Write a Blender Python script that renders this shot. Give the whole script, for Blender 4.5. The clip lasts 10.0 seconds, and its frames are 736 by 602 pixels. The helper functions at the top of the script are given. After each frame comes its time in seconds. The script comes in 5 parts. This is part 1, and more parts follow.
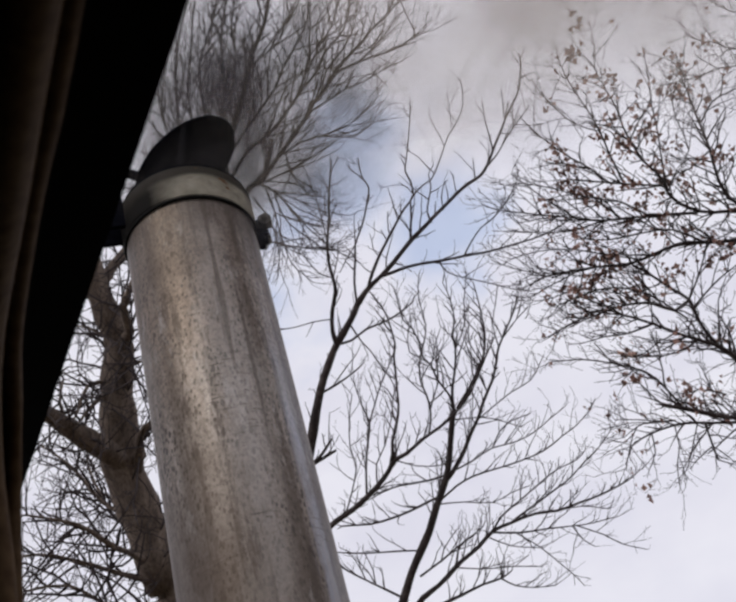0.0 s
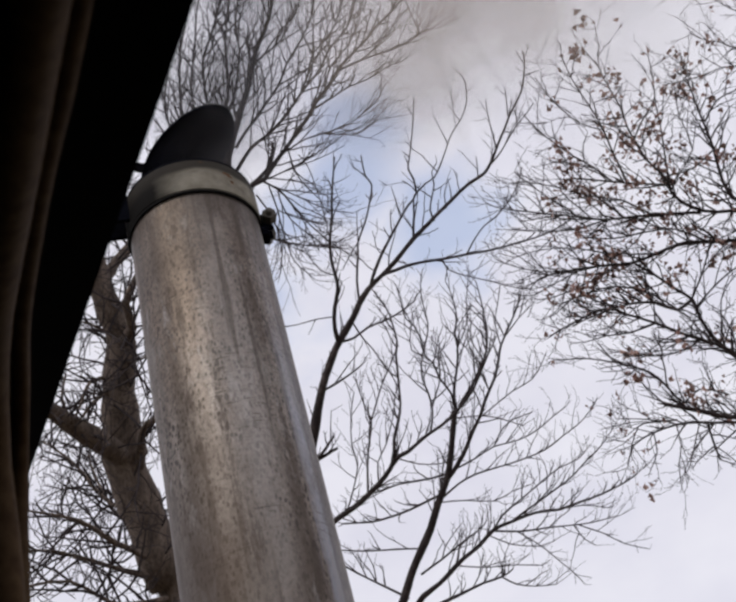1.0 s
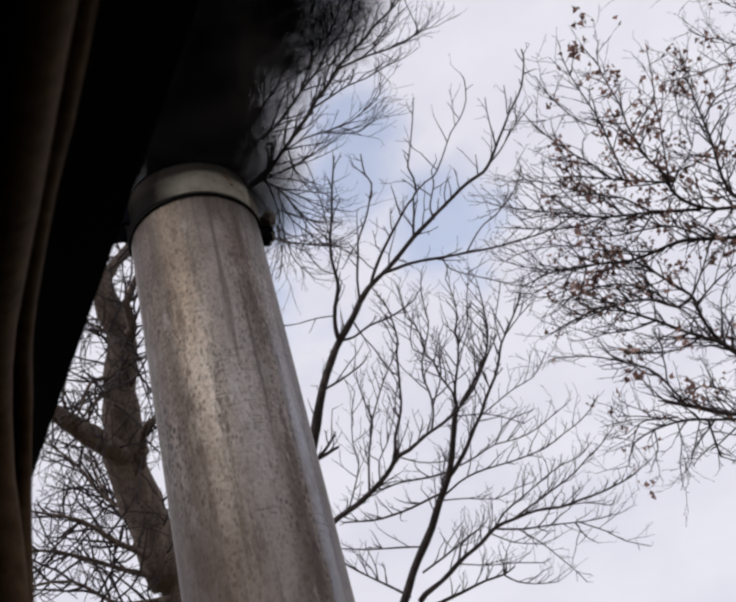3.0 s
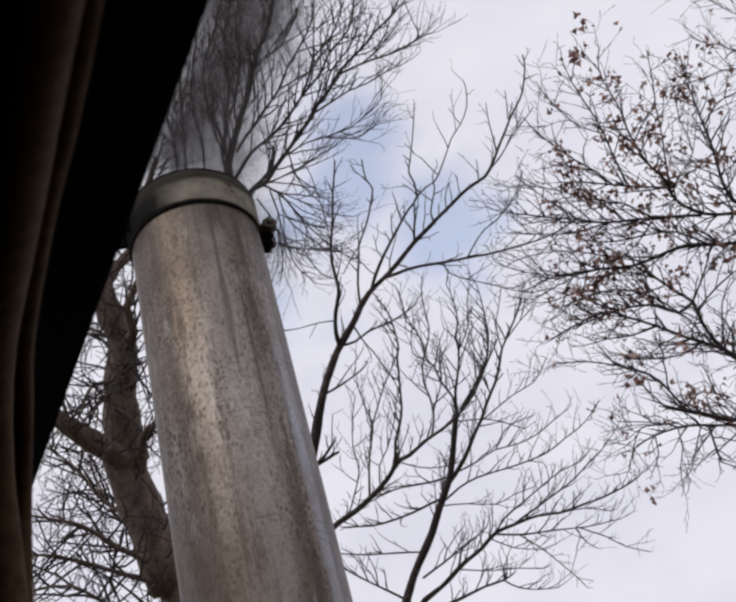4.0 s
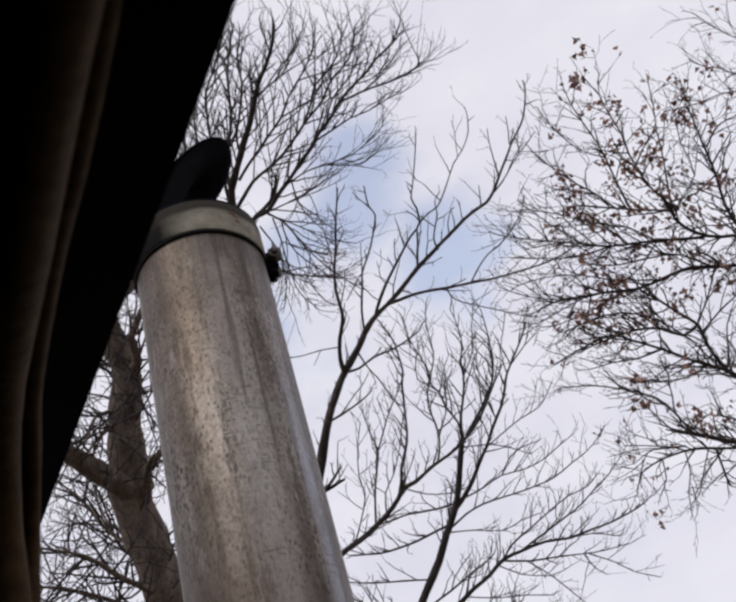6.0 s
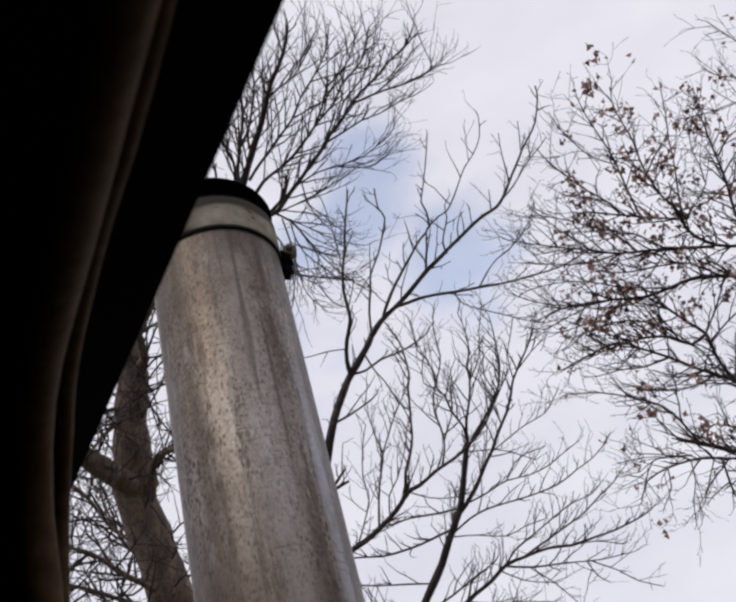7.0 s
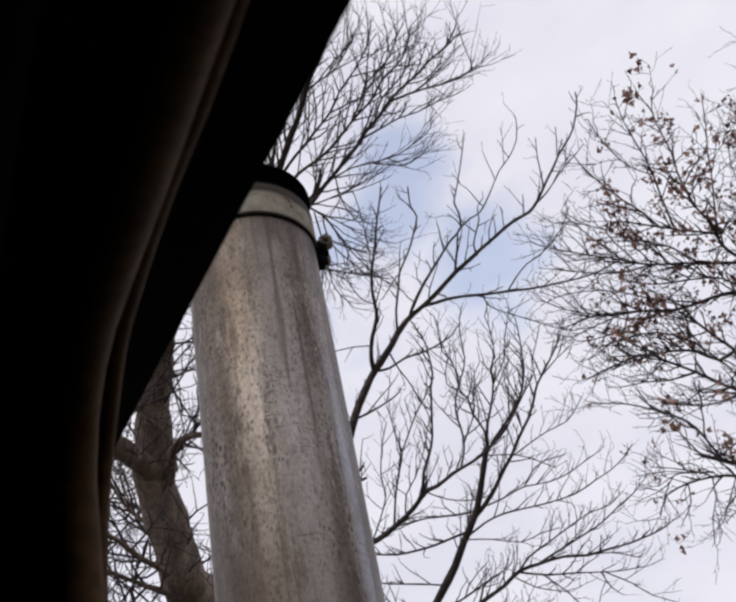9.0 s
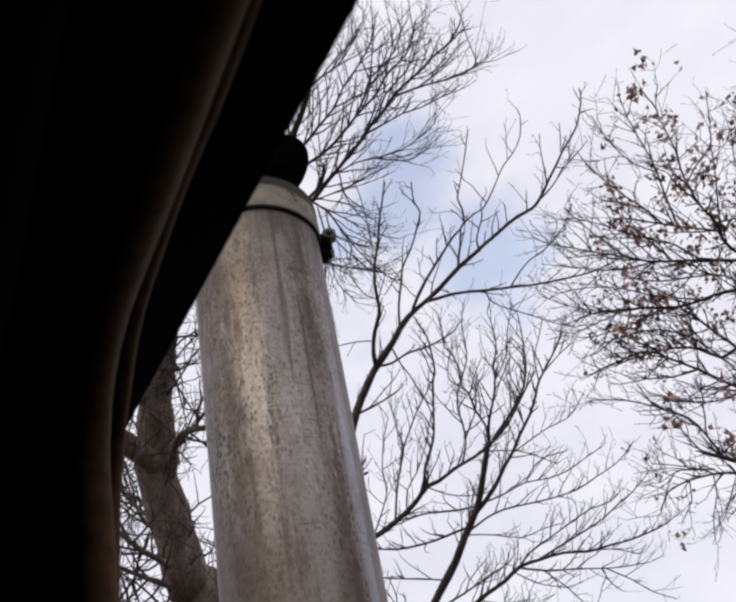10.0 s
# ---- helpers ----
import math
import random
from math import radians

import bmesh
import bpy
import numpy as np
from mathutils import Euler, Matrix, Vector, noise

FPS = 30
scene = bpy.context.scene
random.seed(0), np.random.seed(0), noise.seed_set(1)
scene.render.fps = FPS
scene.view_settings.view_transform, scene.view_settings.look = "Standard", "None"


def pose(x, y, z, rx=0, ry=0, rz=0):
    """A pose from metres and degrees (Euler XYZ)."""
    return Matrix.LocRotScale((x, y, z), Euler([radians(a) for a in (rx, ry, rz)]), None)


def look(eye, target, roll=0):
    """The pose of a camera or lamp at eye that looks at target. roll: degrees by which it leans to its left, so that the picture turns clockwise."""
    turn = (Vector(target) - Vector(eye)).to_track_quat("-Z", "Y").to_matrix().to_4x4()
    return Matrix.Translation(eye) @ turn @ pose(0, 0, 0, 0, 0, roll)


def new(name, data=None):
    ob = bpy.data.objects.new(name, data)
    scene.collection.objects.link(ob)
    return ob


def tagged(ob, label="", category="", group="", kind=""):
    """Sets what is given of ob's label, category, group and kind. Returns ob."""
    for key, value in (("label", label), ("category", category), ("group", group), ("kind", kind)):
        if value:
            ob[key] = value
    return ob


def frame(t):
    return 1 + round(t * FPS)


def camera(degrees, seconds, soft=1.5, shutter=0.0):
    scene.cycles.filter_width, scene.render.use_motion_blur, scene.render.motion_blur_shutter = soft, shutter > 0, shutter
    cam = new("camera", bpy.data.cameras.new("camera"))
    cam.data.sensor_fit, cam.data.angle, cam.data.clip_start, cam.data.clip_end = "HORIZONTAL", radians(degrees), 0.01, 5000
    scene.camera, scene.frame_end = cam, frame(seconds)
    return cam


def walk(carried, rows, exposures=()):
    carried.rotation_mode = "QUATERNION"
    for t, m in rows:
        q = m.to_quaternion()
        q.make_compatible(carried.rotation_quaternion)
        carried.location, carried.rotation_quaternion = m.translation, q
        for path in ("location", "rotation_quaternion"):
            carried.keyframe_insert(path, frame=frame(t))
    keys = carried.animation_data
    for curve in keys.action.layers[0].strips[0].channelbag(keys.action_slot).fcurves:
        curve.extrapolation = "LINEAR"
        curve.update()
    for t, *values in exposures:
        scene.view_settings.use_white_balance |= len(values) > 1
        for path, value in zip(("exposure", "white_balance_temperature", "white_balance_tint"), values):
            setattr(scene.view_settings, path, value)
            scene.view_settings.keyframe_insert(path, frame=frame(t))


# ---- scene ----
# ---------------------------------------------------------------- camera
cam = camera(40.95, 10.0, soft=2.8)
cam.data.dof.use_dof, cam.data.dof.focus_distance, cam.data.dof.aperture_fstop = True, 1.7, 52.0
CAMERA_ROWS = [
    (0.0, look((0.1481, -0.7086, 2.2096), (0.1475, 0.0838, 2.8196), -18.48)),
    (0.5, look((0.1460, -0.7072, 2.2092), (0.1440, 0.0851, 2.8193), -18.15)),
    (1.0, look((0.1453, -0.7059, 2.2092), (0.1420, 0.0872, 2.8183), -18.05)),
    (1.5, look((0.1491, -0.7078, 2.2095), (0.1442, 0.0872, 2.8161), -18.45)),
    (2.0, look((0.1459, -0.7071, 2.2091), (0.1423, 0.0872, 2.8166), -18.18)),
    (2.5, look((0.1467, -0.7086, 2.2087), (0.1420, 0.0860, 2.8158), -18.31)),
    (4.0, look((0.1480, -0.7124, 2.2100), (0.1446, 0.0787, 2.8217), -18.21)),
    (4.5, look((0.1510, -0.7116, 2.2137), (0.1464, 0.0777, 2.8277), -18.27)),
    (5.0, look((0.1483, -0.7102, 2.2141), (0.1466, 0.0740, 2.8346), -18.85)),
    (5.5, look((0.1471, -0.7101, 2.2161), (0.1480, 0.0684, 2.8438), -19.14)),
    (7.0, look((0.1385, -0.7088, 2.2153), (0.1342, 0.0629, 2.8513), -17.67)),
    (7.5, look((0.1334, -0.7066, 2.2142), (0.1204, 0.0657, 2.8493), -16.06)),
    (8.0, look((0.1338, -0.7078, 2.2151), (0.1122, 0.0643, 2.8502), -15.18)),
    (8.5, look((0.1325, -0.7078, 2.2139), (0.1053, 0.0625, 2.8510), -14.08)),
    (9.0, look((0.1313, -0.7063, 2.2149), (0.1003, 0.0617, 2.8547), -13.29)),
    (9.5, look((0.1307, -0.7155, 2.2055), (0.0990, 0.0525, 2.8452), -12.60)),
    (10.0, look((0.1310, -0.7126, 2.2073), (0.0962, 0.0578, 2.8439), -12.72)),
]
walk(cam, CAMERA_ROWS, exposures=[(0.0, 0.0), (6.8, 0.0), (8.0, 0.06), (9.0, 0.06), (9.3, 0.14), (10.0, 0.14)])

# ---------------------------------------------------------------- world, sun
SUN_FROM = Vector((-0.30, -0.68, 0.80)).normalized()


def build_world():
    world = bpy.data.worlds.new("sky")
    world.use_nodes = True
    nt = world.node_tree
    nt.nodes.clear()
    out = nt.nodes.new("ShaderNodeOutputWorld")
    sky = nt.nodes.new("ShaderNodeTexSky")
    sky.sky_type = "NISHITA"
    sky.sun_disc = False
    sky.sun_elevation = math.asin(SUN_FROM.z)
    sky.sun_rotation = math.atan2(SUN_FROM.x, SUN_FROM.y)
    clear = nt.nodes.new("ShaderNodeBackground")
    clear.inputs["Strength"].default_value = 0.26
    nt.links.new(sky.outputs[0], clear.inputs["Color"])
    coord = nt.nodes.new("ShaderNodeTexCoord")
    stretch = nt.nodes.new("ShaderNodeMapping")
    stretch.inputs["Scale"].default_value = (1.0, 1.0, 1.7)
    stretch.inputs["Location"].default_value = (0.35, 0.2, 0.1)
    nt.links.new(coord.outputs["Generated"], stretch.inputs["Vector"])
    big = nt.nodes.new("ShaderNodeTexNoise")
    big.inputs["Scale"].default_value = 5.0
    big.inputs["Detail"].default_value = 6.0
    big.inputs["Roughness"].default_value = 0.5
    nt.links.new(stretch.outputs[0], big.inputs["Vector"])
    # cover thins out where the clouds part, and here and there by chance
    gaps = None
    for centre in ((0.033, 0.672, 0.74), (0.01, 0.717, 0.697), (-0.048, 0.733, 0.678), (0.085, 0.756, 0.649), (-0.087, 0.769, 0.634)):
        d = nt.nodes.new("ShaderNodeVectorMath")
        d.operation = "DISTANCE"
        d.inputs[1].default_value = centre
        nt.links.new(coord.outputs["Generated"], d.inputs[0])
        if gaps is None:
            gaps = d.outputs["Value"]
        else:
            least = nt.nodes.new("ShaderNodeMath")
            least.operation = "MINIMUM"
            nt.links.new(gaps, least.inputs[0])
            nt.links.new(d.outputs["Value"], least.inputs[1])
            gaps = least.outputs[0]
    ragged = nt.nodes.new("ShaderNodeMath")
    ragged.operation = "MULTIPLY_ADD"
    nt.links.new(big.outputs[0], ragged.inputs[0])
    ragged.inputs[1].default_value = 0.30
    nt.links.new(gaps, ragged.inputs[2])
    cover = nt.nodes.new("ShaderNodeMapRange")
    cover.interpolation_type = "SMOOTHSTEP"
    cover.inputs["From Min"].default_value = 0.155
    cover.inputs["From Max"].default_value = 0.235
    cover.inputs["To Min"].default_value = 0.48
    cover.inputs["To Max"].default_value = 0.97
    nt.links.new(ragged.outputs[0], cover.inputs["Value"])
    soft = nt.nodes.new("ShaderNodeTexNoise")
    soft.inputs["Scale"].default_value = 7.0
    soft.inputs["Detail"].default_value = 4.0
    nt.links.new(stretch.outputs[0], soft.inputs["Vector"])
    tone = nt.nodes.new("ShaderNodeValToRGB")
    tone.color_ramp.elements[0].position = 0.3
    tone.color_ramp.elements[0].color = (0.735, 0.722, 0.815, 1)
    tone.color_ramp.elements[1].position = 0.7
    tone.color_ramp.elements[1].color = (0.850, 0.835, 0.900, 1)
    nt.links.new(soft.outputs[0], tone.inputs[0])
    cloud = nt.nodes.new("ShaderNodeBackground")
    nt.links.new(tone.outputs[0], cloud.inputs["Color"])
    mix = nt.nodes.new("ShaderNodeMixShader")
    nt.links.new(cover.outputs[0], mix.inputs[0])
    nt.links.new(clear.outputs[0], mix.inputs[1])
    nt.links.new(cloud.outputs[0], mix.inputs[2])
    nt.links.new(mix.outputs[0], out.inputs["Surface"])
    scene.world = world
    sun = bpy.data.lights.new("sun", "SUN")
    sun.energy, sun.angle, sun.color = 0.8, radians(24), (1.0, 0.95, 0.88)
    ob = new("sun", sun)
    ob.matrix_world = look(SUN_FROM * 30, (0, 0, 0))


build_world()
scene.cycles.transparent_max_bounces = 96

# ---------------------------------------------------------------- materials


def material(name, rough=0.6, metal=0.0):
    m = bpy.data.materials.new(name)
    m.use_nodes = True
    b = m.node_tree.nodes["Principled BSDF"]
    b.inputs["Roughness"].default_value = rough
    b.inputs["Metallic"].default_value = metal
    return m, m.node_tree, b


def noise_node(nt, scale, stretch=(1, 1, 1), detail=5.0, rough=0.6, shift=(0, 0, 0)):
    coord = nt.nodes.new("ShaderNodeTexCoord")
    mapping = nt.nodes.new("ShaderNodeMapping")
    mapping.inputs["Scale"].default_value = stretch
    mapping.inputs["Location"].default_value = shift
    nt.links.new(coord.outputs["Object"], mapping.inputs["Vector"])
    n = nt.nodes.new("ShaderNodeTexNoise")
    n.inputs["Scale"].default_value = scale
    n.inputs["Detail"].default_value = detail
    n.inputs["Roughness"].default_value = rough
    nt.links.new(mapping.outputs[0], n.inputs["Vector"])
    return n.outputs[0]


def ramp(nt, value, stops):
    r = nt.nodes.new("ShaderNodeValToRGB")
    while len(r.color_ramp.elements) < len(stops):
        r.color_ramp.elements.new(0.5)
    for e, (p, c) in zip(r.color_ramp.elements, stops):
        e.position = p
        e.color = (*c, 1) if len(c) == 3 else c
    nt.links.new(value, r.inputs[0])
    return r.outputs[0]


def blend(nt, fac, a, b, mode="MIX"):
    m = nt.nodes.new("ShaderNodeMix")
    m.data_type, m.blend_type = "RGBA", mode
    for sock, v in ((m.inputs[0], fac), (m.inputs[6], a), (m.inputs[7], b)):
        if isinstance(v, (int, float)):
            sock.default_value = v
        elif isinstance(v, tuple):
            sock.default_value = (*v, 1)
        else:
            nt.links.new(v, sock)
    return m.outputs[2]


def relief(nt, b, value, strength, distance):
    n = nt.nodes.new("ShaderNodeBump")
    n.inputs["Strength"].default_value = strength
    n.inputs["Distance"].default_value = distance
    nt.links.new(value, n.inputs["Height"])
    nt.links.new(n.outputs[0], b.inputs["Normal"])


def speckle(nt, scale, stretch, shift=(0, 0, 0)):
    """Distance from scattered points, for pits and specks."""
    coord = nt.nodes.new("ShaderNodeTexCoord")
    mapping = nt.nodes.new("ShaderNodeMapping")
    mapping.inputs["Scale"].default_value = stretch
    mapping.inputs["Location"].default_value = shift
    nt.links.new(coord.outputs["Object"], mapping.inputs["Vector"])
    v = nt.nodes.new("ShaderNodeTexVoronoi")
    v.inputs["Scale"].default_value = scale
    nt.links.new(mapping.outputs[0], v.inputs["Vector"])
    return v.outputs["Distance"]


def grey(v):
    return (v, v, v)


def stripe(nt, turn, wide, wobble, full=0.0):
    """A mask along a line down the pipe at that bearing, with a ragged edge."""
    coord = nt.nodes.new("ShaderNodeTexCoord")
    flat = nt.nodes.new("ShaderNodeVectorMath")
    flat.operation = "MULTIPLY"
    flat.inputs[1].default_value = (1, 1, 0)
    nt.links.new(coord.outputs["Object"], flat.inputs[0])
    d = nt.nodes.new("ShaderNodeVectorMath")
    d.operation = "DISTANCE"
    d.inputs[1].default_value = (0.0635 * math.cos(radians(turn)), 0.0635 * math.sin(radians(turn)), 0)
    nt.links.new(flat.outputs[0], d.inputs[0])
    add = nt.nodes.new("ShaderNodeMath")
    add.operation = "MULTIPLY_ADD"
    nt.links.new(wobble, add.inputs[0])
    add.inputs[1].default_value = 0.034
    nt.links.new(d.outputs["Value"], add.inputs[2])
    k = nt.nodes.new("ShaderNodeMapRange")
    k.inputs["From Min"].default_value = 0.017 + wide
    k.inputs["From Max"].default_value = 0.017 + full
    nt.links.new(add.outputs[0], k.inputs["Value"])
    return k.outputs[0]


def height_mask(nt, lo, hi, wobble, much):
    """0 below lo, 1 above hi in the object's own height, with a ragged border."""
    coord = nt.nodes.new("ShaderNodeTexCoord")
    split = nt.nodes.new("ShaderNodeSeparateXYZ")
    nt.links.new(coord.outputs["Object"], split.inputs[0])
    add = nt.nodes.new("ShaderNodeMath")
    add.operation = "MULTIPLY_ADD"
    nt.links.new(wobble, add.inputs[0])
    add.inputs[1].default_value = (hi - lo) * 2.0
    nt.links.new(split.outputs["Z"], add.inputs[2])
    k = nt.nodes.new("ShaderNodeMapRange")
    k.inputs["From Min"].default_value = lo + (hi - lo)
    k.inputs["From Max"].default_value = hi + (hi - lo)
    k.inputs["To Max"].default_value = much
    nt.links.new(add.outputs[0], k.inputs["Value"])
    return k.outputs[0]


def scaled(nt, value, k):
    m = nt.nodes.new("ShaderNodeMath")
    m.operation = "MULTIPLY"
    m.use_clamp = True
    m.inputs[1].default_value = k
    nt.links.new(value, m.inputs[0])
    return m.outputs[0]


def steel_material():
    m, nt, b = material("weathered_aluminised_steel", 0.45, 0.7)
    streak = noise_node(nt, 40.0, (1, 1, 0.09), 6, 0.62)
    broad = noise_node(nt, 14.0, (1, 1, 0.22), 3, 0.5, (3, 1, 0))
    grime = noise_node(nt, 340.0, (1, 1, 0.75), 5, 0.75, (1, 5, 2))
    pits = speckle(nt, 290.0, (1, 1, 0.5), (6, 3, 8))
    chips = speckle(nt, 120.0, (1, 1, 0.45), (1, 7, 2))
    blot = noise_node(nt, 26.0, (1, 1, 0.5), 5, 0.6, (7, 2, 4))
    rag = noise_node(nt, 45.0, (1, 1, 0.10), 6, 0.7, (2, 7, 3))
    col = ramp(nt, streak, [(0.30, (0.165, 0.137, 0.117)), (0.50, (0.238, 0.204, 0.178)), (0.70, (0.315, 0.282, 0.254))])
    col = blend(nt, ramp(nt, broad, [(0.40, grey(0.75)), (0.60, grey(0.0))]), col, blend(nt, 1.0, col, (0.82, 0.71, 0.62), "MULTIPLY"))
    grit = ramp(nt, grime, [(0.38, grey(0.40)), (0.47, grey(0.90)), (0.62, grey(1.35))])
    col = blend(nt, 0.9, col, grit, "MULTIPLY")
    speck = blend(nt, 1.0, ramp(nt, pits, [(0.25, grey(0.15)), (0.36, grey(1.0))]), ramp(nt, chips, [(0.16, grey(0.12)), (0.23, grey(1.0))]), "MULTIPLY")
    where = ramp(nt, blot, [(0.38, grey(0.45)), (0.54, grey(1.0))])
    col = blend(nt, where, col, blend(nt, 1.0, col, speck, "MULTIPLY"))
    # painted pale highlight down the front, bluish sky sheen low down and dull grey edge, then the brown runs
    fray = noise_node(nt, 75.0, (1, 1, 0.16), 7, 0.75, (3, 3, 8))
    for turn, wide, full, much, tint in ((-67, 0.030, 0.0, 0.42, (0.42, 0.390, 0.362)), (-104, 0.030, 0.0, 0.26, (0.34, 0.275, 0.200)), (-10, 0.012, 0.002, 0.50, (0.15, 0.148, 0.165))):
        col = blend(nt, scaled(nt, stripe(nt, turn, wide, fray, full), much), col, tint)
    # bluish sky reflection painted into the colour, fading up the pipe
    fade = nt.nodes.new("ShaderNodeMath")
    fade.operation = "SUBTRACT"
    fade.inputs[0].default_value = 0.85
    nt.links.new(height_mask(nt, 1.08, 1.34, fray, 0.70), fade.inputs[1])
    sky_sheen = nt.nodes.new("ShaderNodeMath")
    sky_sheen.operation = "MULTIPLY"
    nt.links.new(stripe(nt, -25, 0.0125, fray, 0.005), sky_sheen.inputs[0])
    nt.links.new(fade.outputs[0], sky_sheen.inputs[1])
    col = blend(nt, sky_sheen.outputs[0], col, (0.37, 0.382, 0.435))
    brown = (0.048, 0.033, 0.023)
    for turn, wide, full, much in ((-40, 0.0075, 0.0, 0.78), (-48, 0.010, 0.0, 0.34), (-103, 0.0028, 0.0, 0.55), (-117, 0.018, 0.0, 0.55), (-142, 0.022, 0.0, 0.30), (-33, 0.003, 0.0, 0.60), (-17, 0.002, 0.0, 0.5), (-84, 0.0016, 0.0, 0.30)):
        col = blend(nt, scaled(nt, stripe(nt, turn, wide, fray, full), much), col, brown)
    cloudy = noise_node(nt, 17.0, (1, 1, 0.42), 6, 0.68, (9, 4, 7))
    col = blend(nt, ramp(nt, cloudy, [(0.36, grey(0.55)), (0.50, grey(0.0))]), col, (0.085, 0.062, 0.046))
    col = blend(nt, ramp(nt, cloudy, [(0.54, grey(0.0)), (0.68, grey(0.45))]), col, (0.30, 0.285, 0.262))
    smear = noise_node(nt, 62.0, (1, 1, 0.17), 7, 0.78, (4, 8, 2))
    col = blend(nt, ramp(nt, smear, [(0.37, grey(0.65)), (0.45, grey(0.0))]), col, (0.062, 0.044, 0.034))
    wipe = noise_node(nt, 48.0, (1, 1, 0.30), 7, 0.8, (1, 3, 9))
    col = blend(nt, ramp(nt, wipe, [(0.56, grey(0.0)), (0.66, grey(0.6))]), col, (0.40, 0.372, 0.352))
    drip = noise_node(nt, 95.0, (1, 1, 0.035), 2, 0.5, (2, 9, 1))
    col = blend(nt, ramp(nt, drip, [(0.30, grey(0.55)), (0.36, grey(0.0))]), col, brown)
    scratch = noise_node(nt, 60.0, (1, 1, 14.0), 3, 0.6, (5, 1, 6))
    near = noise_node(nt, 14.0, (1, 1, 1.2), 2, 0.5, (8, 8, 1))
    both = blend(nt, 1.0, ramp(nt, scratch, [(0.36, grey(1.0)), (0.40, grey(0.0))]), ramp(nt, near, [(0.52, grey(0.0)), (0.60, grey(0.8))]), "MULTIPLY")
    col = blend(nt, both, col, (0.06, 0.048, 0.038))
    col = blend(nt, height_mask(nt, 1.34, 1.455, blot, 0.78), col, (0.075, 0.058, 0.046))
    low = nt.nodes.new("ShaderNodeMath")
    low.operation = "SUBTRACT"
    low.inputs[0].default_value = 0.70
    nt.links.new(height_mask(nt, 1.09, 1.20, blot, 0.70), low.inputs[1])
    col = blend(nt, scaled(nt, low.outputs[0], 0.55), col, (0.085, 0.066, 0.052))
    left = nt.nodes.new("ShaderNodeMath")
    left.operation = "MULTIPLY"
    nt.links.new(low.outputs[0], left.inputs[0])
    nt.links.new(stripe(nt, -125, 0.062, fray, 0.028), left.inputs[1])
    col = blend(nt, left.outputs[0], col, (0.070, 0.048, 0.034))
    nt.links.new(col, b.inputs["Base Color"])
    nt.links.new(ramp(nt, streak, [(0.3, grey(0.60)), (0.7, grey(0.42))]), b.inputs["Roughness"])
    relief(nt, b, grime, 0.35, 0.0006)
    return m


def cream_material():
    m, nt, b = material("cream_painted_steel", 0.75, 0.0)
    n = noise_node(nt, 60.0, (1, 1, 1), 5)
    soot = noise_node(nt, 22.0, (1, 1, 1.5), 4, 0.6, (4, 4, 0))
    col = ramp(nt, n, [(0.3, (0.20, 0.178, 0.138)), (0.55, (0.29, 0.266, 0.215)), (0.75, (0.355, 0.33, 0.272))])
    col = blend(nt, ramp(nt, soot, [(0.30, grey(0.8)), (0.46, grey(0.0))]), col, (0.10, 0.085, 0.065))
    # soot by the hinge, with the band's shadowed left side painted in
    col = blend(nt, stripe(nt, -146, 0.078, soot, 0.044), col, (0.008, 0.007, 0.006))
    col = blend(nt, height_mask(nt, 0.0255, 0.0305, soot, 0.95), col, (0.010, 0.009, 0.008))
    col = blend(nt, height_mask(nt, 0.016, 0.036, soot, 0.55), col, (0.05, 0.043, 0.034))
    nt.links.new(col, b.inputs["Base Color"])
    b.inputs["Specular IOR Level"].default_value = 0.08
    relief(nt, b, n, 0.15, 0.0006)
    return m


def black_material(name, lo, hi, rough, scale=80.0, metal=0.0, gloss=0.15):
    m, nt, b = material(name, rough, metal)
    n = noise_node(nt, scale, (1, 1, 1), 5)
    nt.links.new(ramp(nt, n, [(0.3, lo), (0.7, hi)]), b.inputs["Base Color"])
    b.inputs["Specular IOR Level"].default_value = gloss
    relief(nt, b, n, 0.2, 0.0008)
    return m


def bark_material(name, lo, mid, hi, scale):
    m, nt, b = material(name, 0.9)
    n = noise_node(nt, scale, (1, 1, 0.22), 7, 0.7)
    f = noise_node(nt, scale * 4.5, (1, 1, 0.35), 4, 0.6, (2, 3, 1))
    col = ramp(nt, n, [(0.30, lo), (0.52, mid), (0.72, hi)])
    col = blend(nt, ramp(nt, f, [(0.34, grey(0.6)), (0.5, grey(0.0))]), col, tuple(0.4 * c for c in lo))
    nt.links.new(col, b.inputs["Base Color"])
    relief(nt, b, n, 0.9, 0.02)
    return m


def leaf_material():
    m, nt, b = material("dry_leaf", 0.75)
    info = nt.nodes.new("ShaderNodeNewGeometry")
    col = ramp(nt, info.outputs["Random Per Island"], [(0.0, (0.15, 0.078, 0.063)), (0.5, (0.30, 0.170, 0.140)), (1.0, (0.42, 0.275, 0.230))])
    nt.links.new(col, b.inputs["Base Color"])
    return m


